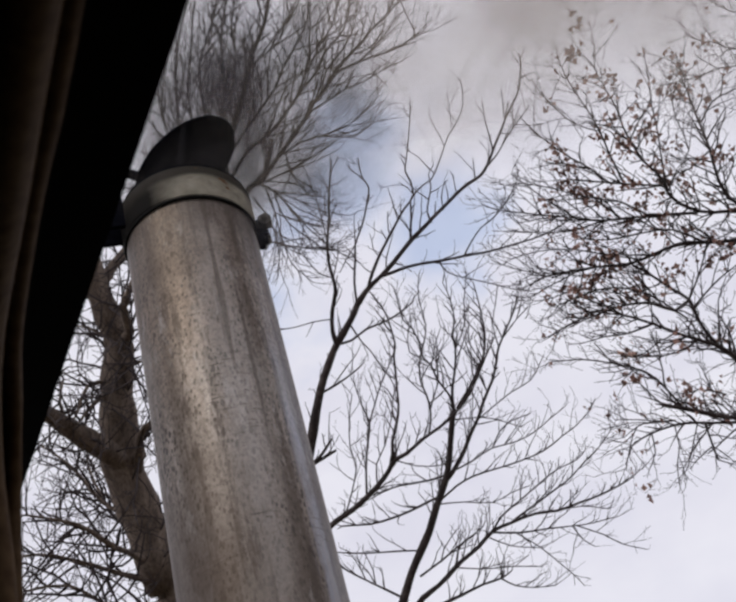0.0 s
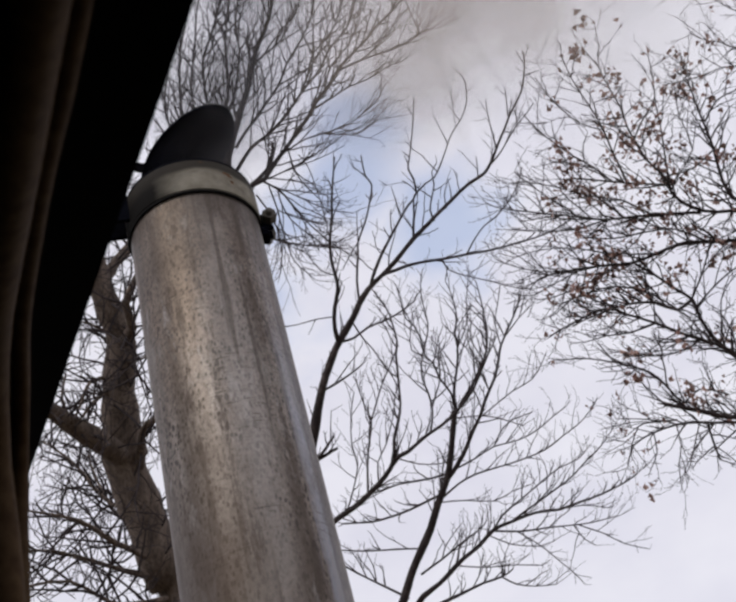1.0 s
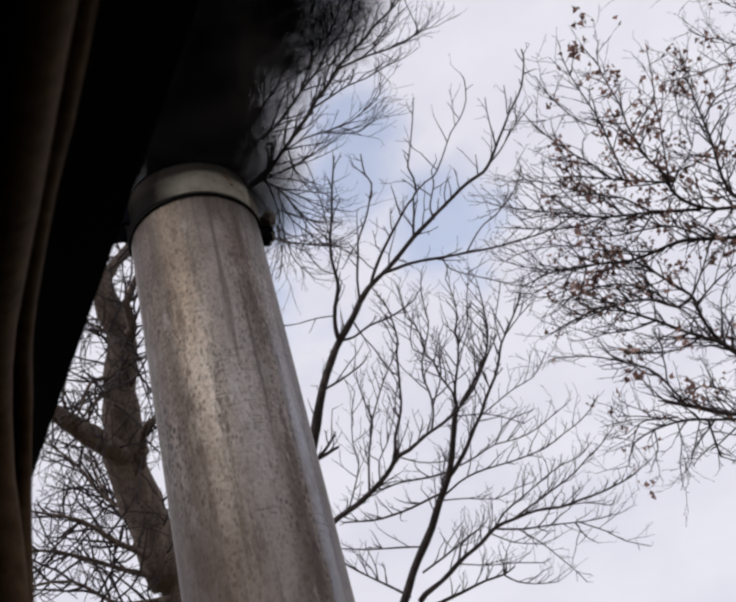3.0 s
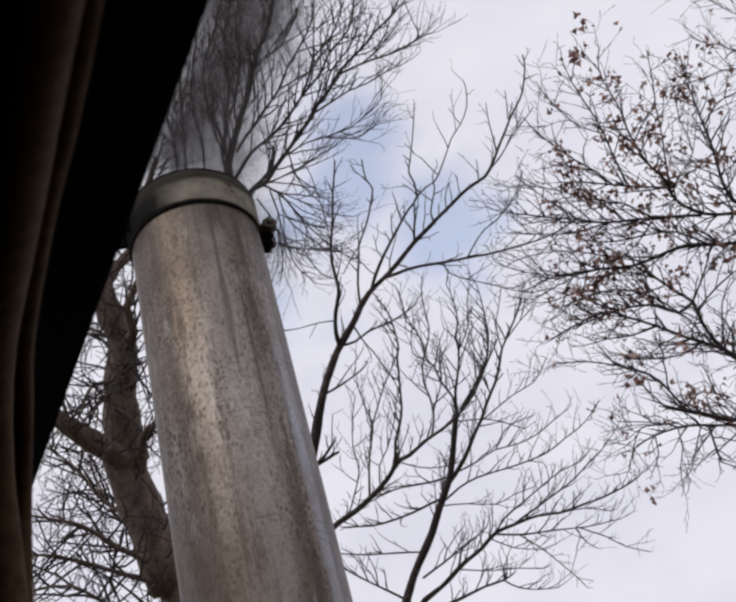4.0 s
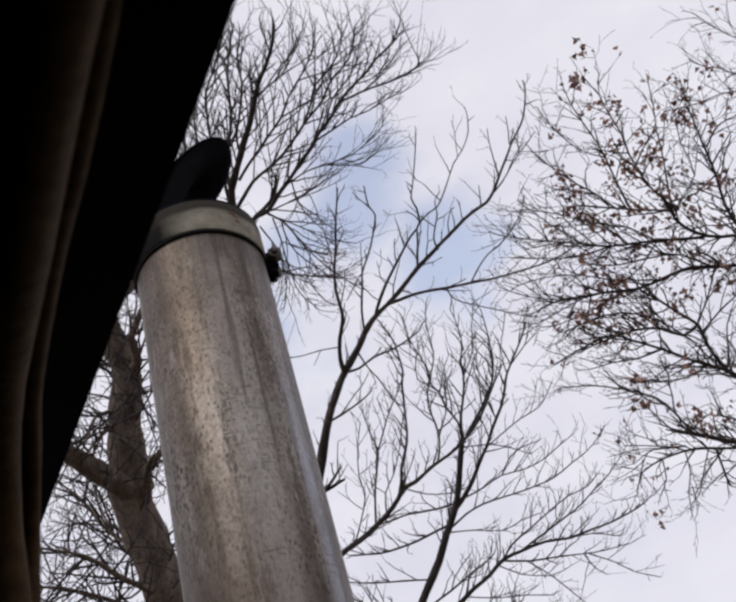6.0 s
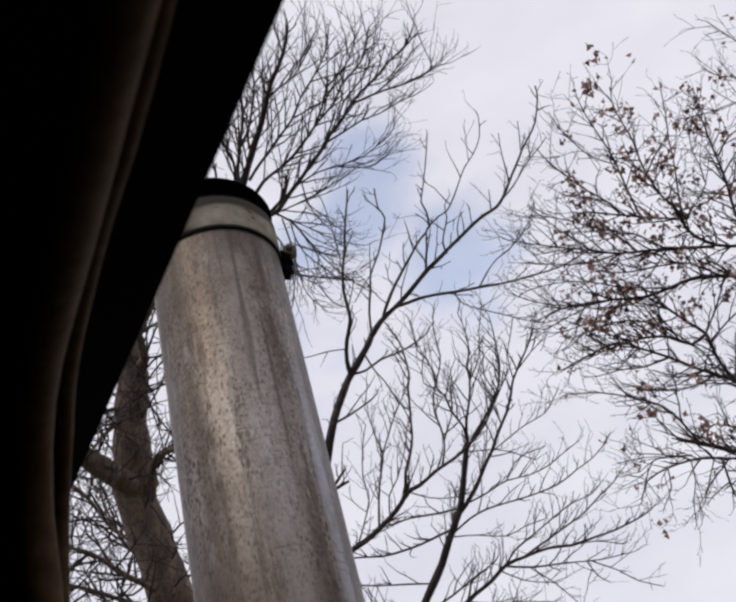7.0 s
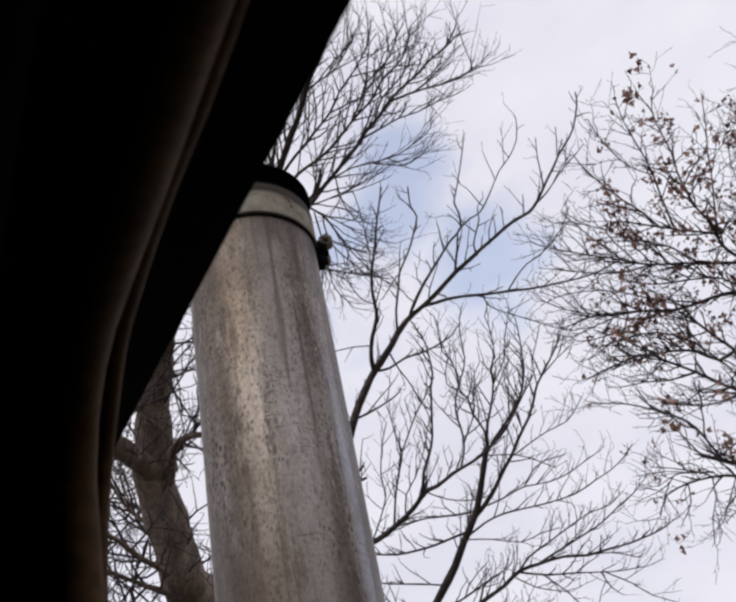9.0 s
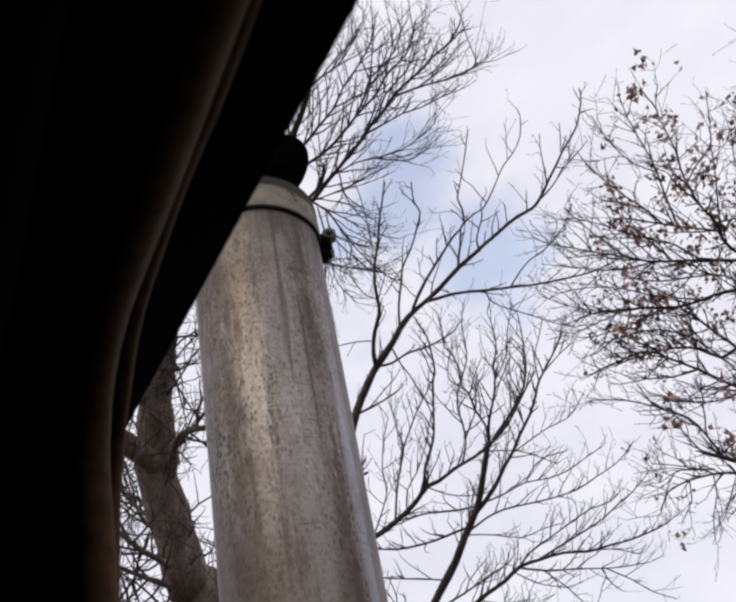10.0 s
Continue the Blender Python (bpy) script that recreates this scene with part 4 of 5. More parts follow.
limb(BROOM, 0.0217, 0.0100, (-0.97, 7.17, 10.61), (-0.95, 6.95, 10.73), (-0.89, 6.69, 10.87), (-0.92, 6.45, 10.99), (-0.85, 6.15, 11.14), (-0.78, 5.97, 11.22), (-0.64, 5.81, 11.28), (-0.48, 5.61, 11.35), (-0.35, 5.41, 11.43))
limb(BROOM, 0.0242, 0.0114, (-0.91, 7.00, 10.69), (-0.89, 6.91, 10.95), (-0.79, 6.81, 11.22), (-0.66, 6.70, 11.54), (-0.59, 6.57, 11.89), (-0.52, 6.46, 12.18), (-0.40, 6.36, 12.46), (-0.31, 6.28, 12.68))
limb(BROOM, 0.0191, 0.0084, (-0.79, 6.81, 11.22), (-0.65, 6.75, 11.38), (-0.51, 6.63, 11.64), (-0.41, 6.50, 11.89), (-0.37, 6.37, 12.16), (-0.22, 6.20, 12.52))
limb(BROOM, 0.0244, 0.0076, (-0.92, 7.18, 10.60), (-0.63, 6.97, 10.71), (-0.37, 6.86, 10.73), (-0.09, 6.70, 10.79), (0.13, 6.54, 10.87), (0.41, 6.37, 10.94), (0.57, 6.22, 11.01), (0.84, 6.05, 11.08), (1.01, 5.79, 11.24))
limb(BROOM, 0.0353, 0.0114, (-0.95, 7.41, 10.36), (-0.75, 7.33, 10.53), (-0.60, 7.34, 10.57), (-0.37, 7.26, 10.75), (0.00, 7.16, 11.01), (0.17, 7.10, 11.16), (0.39, 7.03, 11.33), (0.61, 6.95, 11.52), (0.87, 6.89, 11.68), (1.16, 6.83, 11.86), (1.46, 6.77, 12.02), (1.63, 6.69, 12.21))
limb(BROOM, 0.0168, 0.0053, (0.61, 6.95, 11.52), (0.93, 6.83, 11.43), (1.15, 6.76, 11.34), (1.35, 6.70, 11.27), (1.55, 6.60, 11.22), (1.62, 6.55, 11.23), (1.74, 6.52, 11.16))
limb(BROOM, 0.0107, 0.0054, (1.61, 6.56, 11.22), (1.62, 6.52, 11.28), (1.64, 6.47, 11.35))
limb(BROOM, 0.0245, 0.0193, (-0.75, 7.33, 10.53), (-0.54, 7.31, 10.67), (-0.43, 7.24, 10.84), (-0.38, 7.20, 10.95))
limb(BROOM, 0.0187, 0.0077, (-0.78, 6.91, 10.74), (-0.54, 6.74, 10.85), (-0.32, 6.61, 10.92), (-0.09, 6.46, 11.01), (0.08, 6.31, 11.12), (0.31, 6.14, 11.22), (0.49, 5.98, 11.34), (0.60, 5.80, 11.48))
limb(BROOM, 0.0157, 0.0051, (0.13, 6.54, 10.87), (0.27, 6.39, 10.95), (0.38, 6.23, 11.04), (0.62, 6.09, 11.08), (0.79, 5.91, 11.17), (0.87, 5.76, 11.26))
limb(BROOM, 0.0130, 0.0050, (-0.30, 6.19, 11.12), (-0.13, 6.09, 11.12), (0.06, 5.98, 11.10), (0.27, 5.80, 11.13), (0.45, 5.58, 11.19))
limb(BROOM, 0.0159, 0.0078, (-1.44, 7.04, 10.39), (-1.46, 6.78, 10.68), (-1.41, 6.64, 10.83), (-1.39, 6.53, 10.94), (-1.39, 6.40, 11.08), (-1.29, 6.22, 11.28), (-1.13, 5.99, 11.51), (-0.94, 5.77, 11.74))
limb(BROOM, 0.0159, 0.0076, (-1.42, 7.05, 10.38), (-1.34, 6.72, 10.64), (-1.27, 6.53, 10.80), (-1.17, 6.25, 11.01), (-1.02, 5.91, 11.27), (-0.85, 5.66, 11.45), (-0.70, 5.49, 11.57))
limb(BROOM, 0.0132, 0.0074, (-1.21, 7.01, 10.40), (-1.14, 6.76, 10.56), (-1.09, 6.57, 10.68), (-1.05, 6.30, 10.85), (-0.99, 6.09, 10.98), (-0.86, 5.85, 11.11), (-0.72, 5.58, 11.27), (-0.59, 5.35, 11.39))
limb(BROOM, 0.0139, 0.0056, (0.17, 7.10, 11.16), (0.42, 7.09, 11.24), (0.68, 7.08, 11.33), (0.92, 7.10, 11.37), (1.18, 7.09, 11.45), (1.43, 7.10, 11.51))
limb(BROOM, 0.0110, 0.0052, (-0.30, 7.26, 10.79), (0.01, 7.11, 10.74), (0.29, 7.03, 10.64), (0.52, 6.95, 10.57), (0.71, 6.84, 10.55), (0.89, 6.73, 10.54), (1.01, 6.59, 10.58))
limb(BROOM, 0.0081, 0.0053, (0.24, 7.06, 10.66), (0.49, 7.06, 10.53), (0.65, 7.04, 10.48), (0.84, 6.94, 10.50))
limb(BROOM, 0.0137, 0.0053, (-0.63, 7.34, 10.55), (-0.48, 7.41, 10.40), (-0.38, 7.51, 10.20), (-0.28, 7.61, 9.98), (-0.14, 7.72, 9.75), (0.06, 7.84, 9.50))
limb(BROOM, 0.0082, 0.0056, (-0.54, 7.38, 10.47), (-0.30, 7.56, 10.36), (-0.04, 7.77, 10.23), (0.26, 7.93, 10.16))
limb(BROOM, 0.0136, 0.0052, (-0.95, 7.63, 10.06), (-0.65, 7.63, 9.85), (-0.46, 7.63, 9.70), (-0.21, 7.62, 9.54), (0.08, 7.59, 9.36))
limb(BROOM, 0.0109, 0.0053, (-0.61, 7.35, 10.56), (-0.37, 7.29, 10.53), (-0.12, 7.23, 10.52), (0.18, 7.13, 10.52), (0.37, 7.07, 10.52))
limb(BROOM, 0.0109, 0.0055, (-0.48, 7.41, 10.40), (-0.49, 7.52, 10.26), (-0.44, 7.66, 10.09), (-0.29, 7.80, 9.92), (-0.17, 7.90, 9.80))
limb(BROOM, 0.0110, 0.0054, (-0.22, 7.19, 10.82), (-0.23, 7.28, 10.62), (-0.19, 7.38, 10.38), (-0.05, 7.48, 10.10))
limb(BROOM, 0.0109, 0.0056, (-0.57, 7.38, 10.47), (-0.56, 7.60, 10.28), (-0.58, 7.77, 10.13), (-0.57, 8.07, 9.86), (-0.41, 8.30, 9.67))
limb(BROOM, 0.0109, 0.0053, (-0.74, 7.40, 10.42), (-0.63, 7.51, 10.08), (-0.64, 7.64, 9.67), (-0.74, 7.71, 9.41))
limb(BROOM, 0.0139, 0.0056, (0.39, 7.03, 11.33), (0.54, 6.90, 11.54), (0.88, 6.77, 11.75), (1.05, 6.63, 11.95), (1.19, 6.49, 12.16))
limb(BROOM, 0.0084, 0.0057, (0.87, 6.89, 11.68), (1.10, 6.94, 11.72), (1.33, 6.90, 11.88), (1.42, 6.83, 12.03))
limb(BROOM, 0.0079, 0.0054, (-0.57, 6.56, 10.95), (-0.38, 6.53, 11.07), (-0.11, 6.44, 11.30), (-0.02, 6.35, 11.49), (0.16, 6.25, 11.72))
limb(BROOM, 0.0107, 0.0052, (-0.91, 6.83, 10.79), (-0.95, 6.72, 10.86), (-0.95, 6.58, 10.95), (-1.06, 6.27, 11.14), (-0.99, 6.05, 11.27))
LEAFY = []
limb(LEAFY, 0.1130, 0.0730, (3.61, 7.38, -0.10), (3.54, 7.48, 1.80), (3.51, 7.53, 3.60), (3.81, 7.18, 4.52), (4.10, 6.70, 5.46), (4.18, 6.32, 6.13))
limb(LEAFY, 0.0283, 0.0056, (4.18, 6.32, 6.13), (3.69, 5.92, 6.57), (3.36, 5.76, 6.73), (3.11, 5.67, 6.82), (2.87, 5.61, 6.87), (2.74, 5.54, 6.95), (2.68, 5.46, 7.04), (2.68, 5.43, 7.08), (2.57, 5.39, 7.12), (2.22, 5.29, 7.20), (1.94, 5.21, 7.28))
limb(LEAFY, 0.0149, 0.0038, (2.86, 5.62, 6.87), (2.50, 5.57, 6.95), (2.14, 5.52, 7.02), (1.80, 5.44, 7.14), (1.45, 5.35, 7.27), (1.32, 5.31, 7.33))
limb(LEAFY, 0.0282, 0.0074, (4.14, 6.51, 5.83), (3.66, 5.98, 6.43), (3.29, 5.83, 6.59), (3.03, 5.78, 6.63), (2.78, 5.73, 6.67), (2.59, 5.70, 6.69), (2.39, 5.69, 6.68), (2.19, 5.69, 6.67), (1.93, 5.65, 6.70), (1.63, 5.60, 6.73), (1.43, 5.60, 6.72))
limb(LEAFY, 0.0280, 0.0092, (4.10, 6.70, 5.46), (3.26, 6.54, 5.59), (2.92, 6.41, 5.73), (2.72, 6.24, 5.93), (2.62, 6.14, 6.05), (2.56, 6.03, 6.18), (2.54, 5.92, 6.31), (2.42, 5.83, 6.41), (2.31, 5.74, 6.51), (2.20, 5.65, 6.61))
limb(LEAFY, 0.0185, 0.0053, (2.92, 6.42, 5.73), (2.65, 6.16, 5.94), (2.49, 6.06, 6.02), (2.32, 5.96, 6.09), (2.17, 5.86, 6.17), (1.97, 5.74, 6.26), (1.84, 5.67, 6.31), (1.64, 5.64, 6.28), (1.44, 5.63, 6.24), (1.35, 5.63, 6.21))
limb(LEAFY, 0.0129, 0.0052, (2.54, 5.92, 6.31), (2.39, 5.89, 6.24), (2.21, 5.74, 6.28), (2.01, 5.64, 6.27), (1.81, 5.56, 6.23), (1.64, 5.50, 6.18), (1.51, 5.46, 6.13))
limb(LEAFY, 0.0224, 0.0153, (4.10, 6.70, 5.46), (3.09, 6.44, 5.32), (2.70, 6.27, 5.34), (2.43, 6.14, 5.36), (2.23, 6.02, 5.41), (2.06, 5.91, 5.45), (1.94, 5.83, 5.48))
limb(LEAFY, 0.0179, 0.0057, (3.09, 6.44, 5.32), (2.77, 6.51, 5.41), (2.54, 6.53, 5.50), (2.32, 6.55, 5.60), (2.15, 6.58, 5.65), (1.97, 6.64, 5.67), (1.80, 6.71, 5.66))
limb(LEAFY, 0.0075, 0.0037, (2.17, 6.56, 5.68), (1.98, 6.53, 5.71), (1.86, 6.52, 5.71), (1.76, 6.60, 5.61), (1.67, 6.69, 5.48))
limb(LEAFY, 0.0103, 0.0035, (2.09, 5.93, 5.44), (2.01, 5.82, 5.59), (1.92, 5.73, 5.71), (1.77, 5.67, 5.80), (1.62, 5.62, 5.87), (1.46, 5.58, 5.93), (1.26, 5.56, 5.96))
limb(LEAFY, 0.0056, 0.0037, (2.02, 6.53, 5.71), (1.88, 6.50, 5.76), (1.71, 6.47, 5.81))
limb(LEAFY, 0.0074, 0.0055, (2.54, 5.92, 6.31), (2.66, 5.81, 6.42), (2.74, 5.72, 6.51), (2.80, 5.65, 6.58))
limb(LEAFY, 0.0074, 0.0055, (2.56, 5.96, 6.26), (2.74, 5.88, 6.34), (2.88, 5.84, 6.39), (3.05, 5.79, 6.43))
limb(LEAFY, 0.0169, 0.0056, (3.36, 5.76, 6.73), (3.15, 5.61, 6.90), (3.10, 5.47, 7.06), (3.10, 5.34, 7.21), (3.09, 5.23, 7.32), (3.08, 5.13, 7.44), (3.07, 5.02, 7.56), (3.05, 4.94, 7.65))
limb(LEAFY, 0.0130, 0.0035, (2.68, 5.44, 7.07), (2.63, 5.32, 7.14), (2.53, 5.19, 7.21), (2.47, 5.04, 7.31), (2.44, 4.94, 7.37), (2.42, 4.80, 7.46), (2.37, 4.66, 7.55), (2.33, 4.51, 7.64), (2.36, 4.37, 7.72))
limb(LEAFY, 0.0093, 0.0037, (2.25, 5.30, 7.19), (2.15, 5.21, 7.31), (2.03, 5.13, 7.41), (1.92, 5.04, 7.52), (1.82, 4.95, 7.64), (1.75, 4.86, 7.75))
limb(LEAFY, 0.0093, 0.0036, (2.36, 5.33, 7.17), (2.31, 5.13, 7.32), (2.28, 4.97, 7.44), (2.22, 4.80, 7.56), (2.13, 4.59, 7.71), (2.10, 4.44, 7.82))
limb(LEAFY, 0.0055, 0.0037, (2.28, 4.97, 7.44), (2.12, 4.90, 7.52), (2.02, 4.81, 7.64), (1.95, 4.72, 7.74), (1.90, 4.62, 7.86))
limb(LEAFY, 0.0075, 0.0038, (2.68, 5.44, 7.07), (2.74, 5.29, 7.33), (2.78, 5.19, 7.50), (2.81, 5.10, 7.66), (2.86, 5.00, 7.83), (2.89, 4.90, 8.00))
limb(LEAFY, 0.0074, 0.0037, (3.10, 5.18, 7.38), (3.22, 5.07, 7.46), (3.37, 5.03, 7.46), (3.48, 5.00, 7.45))
limb(LEAFY, 0.0077, 0.0037, (4.24, 5.27, 7.76), (3.82, 5.14, 7.75), (3.51, 5.06, 7.74), (3.40, 5.03, 7.74), (3.22, 5.00, 7.70), (3.00, 4.96, 7.67), (2.88, 4.93, 7.66))
limb(LEAFY, 0.0058, 0.0039, (4.25, 5.25, 7.79), (3.92, 5.19, 7.94), (3.67, 5.16, 8.04), (3.59, 5.13, 8.11), (3.49, 5.11, 8.16), (3.41, 5.08, 8.22), (3.37, 5.05, 8.27))
limb(LEAFY, 0.0057, 0.0036, (4.28, 5.05, 7.90), (3.70, 4.75, 7.94), (3.55, 4.66, 7.95), (3.44, 4.57, 7.99), (3.37, 4.50, 8.02), (3.27, 4.40, 8.06))
limb(LEAFY, 0.0056, 0.0038, (1.93, 5.47, 7.09), (1.78, 5.41, 7.29), (1.68, 5.35, 7.44), (1.58, 5.29, 7.60))
limb(LEAFY, 0.0074, 0.0034, (2.39, 5.70, 6.68), (1.99, 5.47, 6.67), (1.74, 5.30, 6.68), (1.47, 5.16, 6.66), (1.24, 5.06, 6.60))
limb(LEAFY, 0.0055, 0.0036, (1.63, 5.60, 6.73), (1.45, 5.52, 6.75), (1.28, 5.42, 6.79), (1.15, 5.32, 6.84))
limb(LEAFY, 0.0055, 0.0036, (1.81, 5.63, 6.71), (1.52, 5.62, 6.65), (1.35, 5.61, 6.61), (1.21, 5.56, 6.64))
limb(LEAFY, 0.0056, 0.0036, (2.15, 5.68, 6.68), (1.76, 5.64, 6.57), (1.51, 5.60, 6.52), (1.36, 5.56, 6.52))
limb(LEAFY, 0.0056, 0.0037, (2.15, 6.58, 5.65), (2.12, 6.63, 5.49), (2.04, 6.66, 5.36), (1.99, 6.70, 5.19))
limb(LEAFY, 0.0056, 0.0037, (2.32, 6.55, 5.60), (2.23, 6.60, 5.48), (2.13, 6.67, 5.34), (2.07, 6.69, 5.29))
limb(LEAFY, 0.0057, 0.0037, (1.97, 6.64, 5.67), (1.94, 6.69, 5.53), (1.84, 6.71, 5.42))
limb(LEAFY, 0.0093, 0.0075, (2.37, 6.55, 5.58), (2.38, 6.71, 5.44), (2.40, 6.82, 5.36))
limb(LEAFY, 0.0075, 0.0038, (3.10, 5.34, 7.21), (2.91, 5.42, 7.16), (2.76, 5.43, 7.18), (2.69, 5.44, 7.19))
limb(LEAFY, 0.0073, 0.0036, (2.65, 6.17, 5.94), (2.68, 6.01, 6.07), (2.72, 5.87, 6.19), (2.82, 5.74, 6.29))
limb(LEAFY, 0.0091, 0.0037, (2.17, 5.86, 6.17), (1.98, 5.91, 6.19), (1.81, 5.92, 6.24), (1.63, 5.96, 6.27))
limb(LEAFY, 0.0075, 0.0036, (2.14, 5.52, 7.02), (1.84, 5.43, 6.95), (1.57, 5.30, 6.94), (1.35, 5.17, 6.94))
limb(LEAFY, 0.0075, 0.0036, (2.50, 5.57, 6.95), (2.27, 5.39, 7.05), (2.02, 5.26, 7.09), (1.75, 5.10, 7.17), (1.54, 4.99, 7.21))
limb(LEAFY, 0.0073, 0.0036, (2.49, 6.06, 6.02), (2.27, 6.02, 5.96), (2.07, 5.95, 5.95), (1.85, 5.84, 5.97))
limb(LEAFY, 0.0070, 0.0035, (2.45, 6.02, 5.49), (2.25, 5.92, 5.55), (2.11, 5.94, 5.49))
limb(LEAFY, 0.0056, 0.0036, (2.72, 5.42, 7.09), (2.91, 5.23, 7.19), (2.86, 5.00, 7.35), (2.87, 4.81, 7.48))
limb(LEAFY, 0.0092, 0.0054, (2.80, 5.65, 6.58), (2.58, 5.51, 6.70), (2.33, 5.45, 6.73), (2.06, 5.40, 6.73), (1.85, 5.33, 6.78))
limb(LEAFY, 0.0074, 0.0057, (2.49, 6.01, 6.20), (2.29, 5.90, 6.44), (2.04, 5.84, 6.60), (1.78, 5.87, 6.64), (1.58, 5.90, 6.64))

UP = np.array((0.0, 0.0, 1.0))


def shoot(rng, start, way, length, crook, lift, seg):
    """A crooked free line from start that kinks at each node; lift bends it up (or down, below 0)."""
    n = max(3, int(length / seg))
    pts, d = [np.array(start)], np.array(way) / np.linalg.norm(way)
    side = np.cross(d, np.array([rng.gauss(0, 1) for _ in range(3)]))
    side /= np.linalg.norm(side) + 1e-9
    for i in range(n):
        turn = side * (crook if i % 2 else -crook) * rng.uniform(0.2, 1.5)
        d = d + turn + np.array([rng.gauss(0, crook * 0.55) for _ in range(3)]) + UP * lift
        d /= np.linalg.norm(d)
        pts.append(pts[-1] + d * (length / n) * rng.uniform(0.7, 1.3))
    return np.array(pts)


def sprout(rng, acc, tips, line, r0, r1, style, level):
    """Side shoots along a line, now to one side and now to the other, and theirs in turn."""
    seglen = np.linalg.norm(np.diff(line, axis=0), axis=1)
    run = np.concatenate(([0], np.cumsum(seglen)))
    total = run[-1]
    per, length, rad, angle = style["levels"][level]
    n = int(total * per * (min(1.25, 0.40 + r0 / 0.018) if level == 0 else 1.0) + rng.random())
    axis = np.array([rng.gauss(0, 1) for _ in range(3)])
    first = 0.12 if level == 0 else 0.18
    for j in range(n):
        u = first + (1.0 - first) * (j + rng.uniform(0.1, 0.9)) / n
        i = min(int(np.searchsorted(run, u * total)), len(line) - 1)
        p, tan = line[i], line[i] - line[i - 1] if i else line[1] - line[0]
        tan = tan / (np.linalg.norm(tan) + 1e-9)
        side = np.cross(tan, axis + np.array([rng.gauss(0, 0.7) for _ in range(3)]))
        side /= np.linalg.norm(side) + 1e-9
        if j % 2:
            side = -side
        if side @ UP < style["under"]:
            side = -side
        a = radians(rng.uniform(*angle))
        way = tan * math.cos(a) + side * math.sin(a)
        L = length * rng.choice((0.35, 0.55, 0.8, 1.0, 1.25)) * rng.uniform(0.8, 1.2) * (1.0 - 0.62 * u)
        rr = min(rad, (r0 + (r1 - r0) * u) * 0.75)
        pts = shoot(rng, p, way, L, style["crook"], style["lift"], style["node"] * (1.0, 0.8, 0.6)[level])
        tube(acc, pts, np.linspace(rr, max(0.0022, rr * 0.5), len(pts)), 4 if level == 0 else 3, rng.random() * 6)
        if level + 1 < len(style["levels"]):
            sprout(rng, acc, tips, pts, rr, rr * 0.5, style, level + 1)
        else:
            tips.append(pts[-1])


def leaves_mesh(rng, spots, size):
    """Curled dry leaves, each two bent blades of its own."""
    verts, faces = [], []
    for p in spots:
        q = Euler((rng.uniform(0, 6.3), rng.uniform(0, 6.3), rng.uniform(0, 6.3))).to_matrix()
        s = size * rng.uniform(0.55, 1.2)
        b = len(verts)
        for x, y, z in ((0, 0, 0), (0.35, 0.5, 0.24), (1.0, 0.12, -0.1), (0.4, -0.5, 0.28), (0.5, 0, -0.06), (1.25, 0.0, -0.25)):
            w = q @ Vector((x * s, y * s, z * s))
            verts.append((p[0] + w.x, p[1] + w.y, p[2] + w.z))
        faces += [(b, b + 4, b + 1), (b + 1, b + 4, b + 2), (b, b + 3, b + 4), (b + 3, b + 2, b + 4), (b + 2, b + 5, b + 4)]
    return mesh_of("leaves", verts, faces, LEAF)


def build_tree(limbs, seed, style, bark, label, leaf=0):
    rng = random.Random(seed)
    base = limbs[0][2][0]
    tree = new("bare_tree")
    tree.location = base
    tagged(tree, label, "tree", group="winter trees")
    shift = np.array(base)
    twigs, tips = ([], []), []
    for i, (r0, r1, points) in enumerate(limbs):
        line = spline(points, 0.10) - shift
        wob = min(r0 * 0.8, 0.022) if i else 0.012
        for j in range(1, len(line) - 1):
            q = noise.noise_vector(Vector(line[j] * 3.1) + Vector((seed, i * 1.7, 0)))
            line[j] += wob * np.array(q)
        u = np.linspace(0, 1, len(line))
        radii = r0 + (r1 - r0) * u ** (0.75 if i else 1.0)
        radii *= 1 + 0.20 * np.array([noise.noise(Vector(p * 7.0) + Vector((i, 0, seed))) for p in line])
        if i == 0:
            radii[0] *= 1.5
        acc = ([], [])
        tube(acc, line, radii, 14 if r0 > 0.06 else 8)
        part("trunk" if i == 0 else "limb", mesh_of("trunk" if i == 0 else "limb", *acc, bark, True), tree)
        if i == 0:
            cut = int(len(line) * style.get("trunk_from", 0.75))
            line = line[cut:]
        if len(line) > 3:
            sprout(rng, twigs, tips, line, r0, r1, style, 0)
    tw = part("twigs", mesh_of("twigs", *twigs, BARK_TWIG, False), tree, "fine bare twigs")
    tagged(tw, kind="stuff")
    if leaf:
        spots = []
        tips = [p for p in tips if p[0] + base[0] > 1.34 + 0.418 * (p[2] + base[2] - 6.29)]
        centres = [p for p in tips if rng.random() < (0.12 if 6.35 < p[2] + base[2] < 7.75 else 0.03)]
        for p in tips:
            if rng.random() < leaf:
                spots.append(p)
                spots.append(p + np.array([rng.gauss(0, 0.02) for _ in range(3)]))
        for c in centres:
            for _ in range(rng.randint(6, 14)):
                spots.append(c + np.array([rng.gauss(0, 0.036) for _ in range(3)]))
        lv = part("leaves", leaves_mesh(rng, spots, 0.048), tree, "withered brown leaves still hanging")
        tagged(lv, kind="stuff")
    return tree


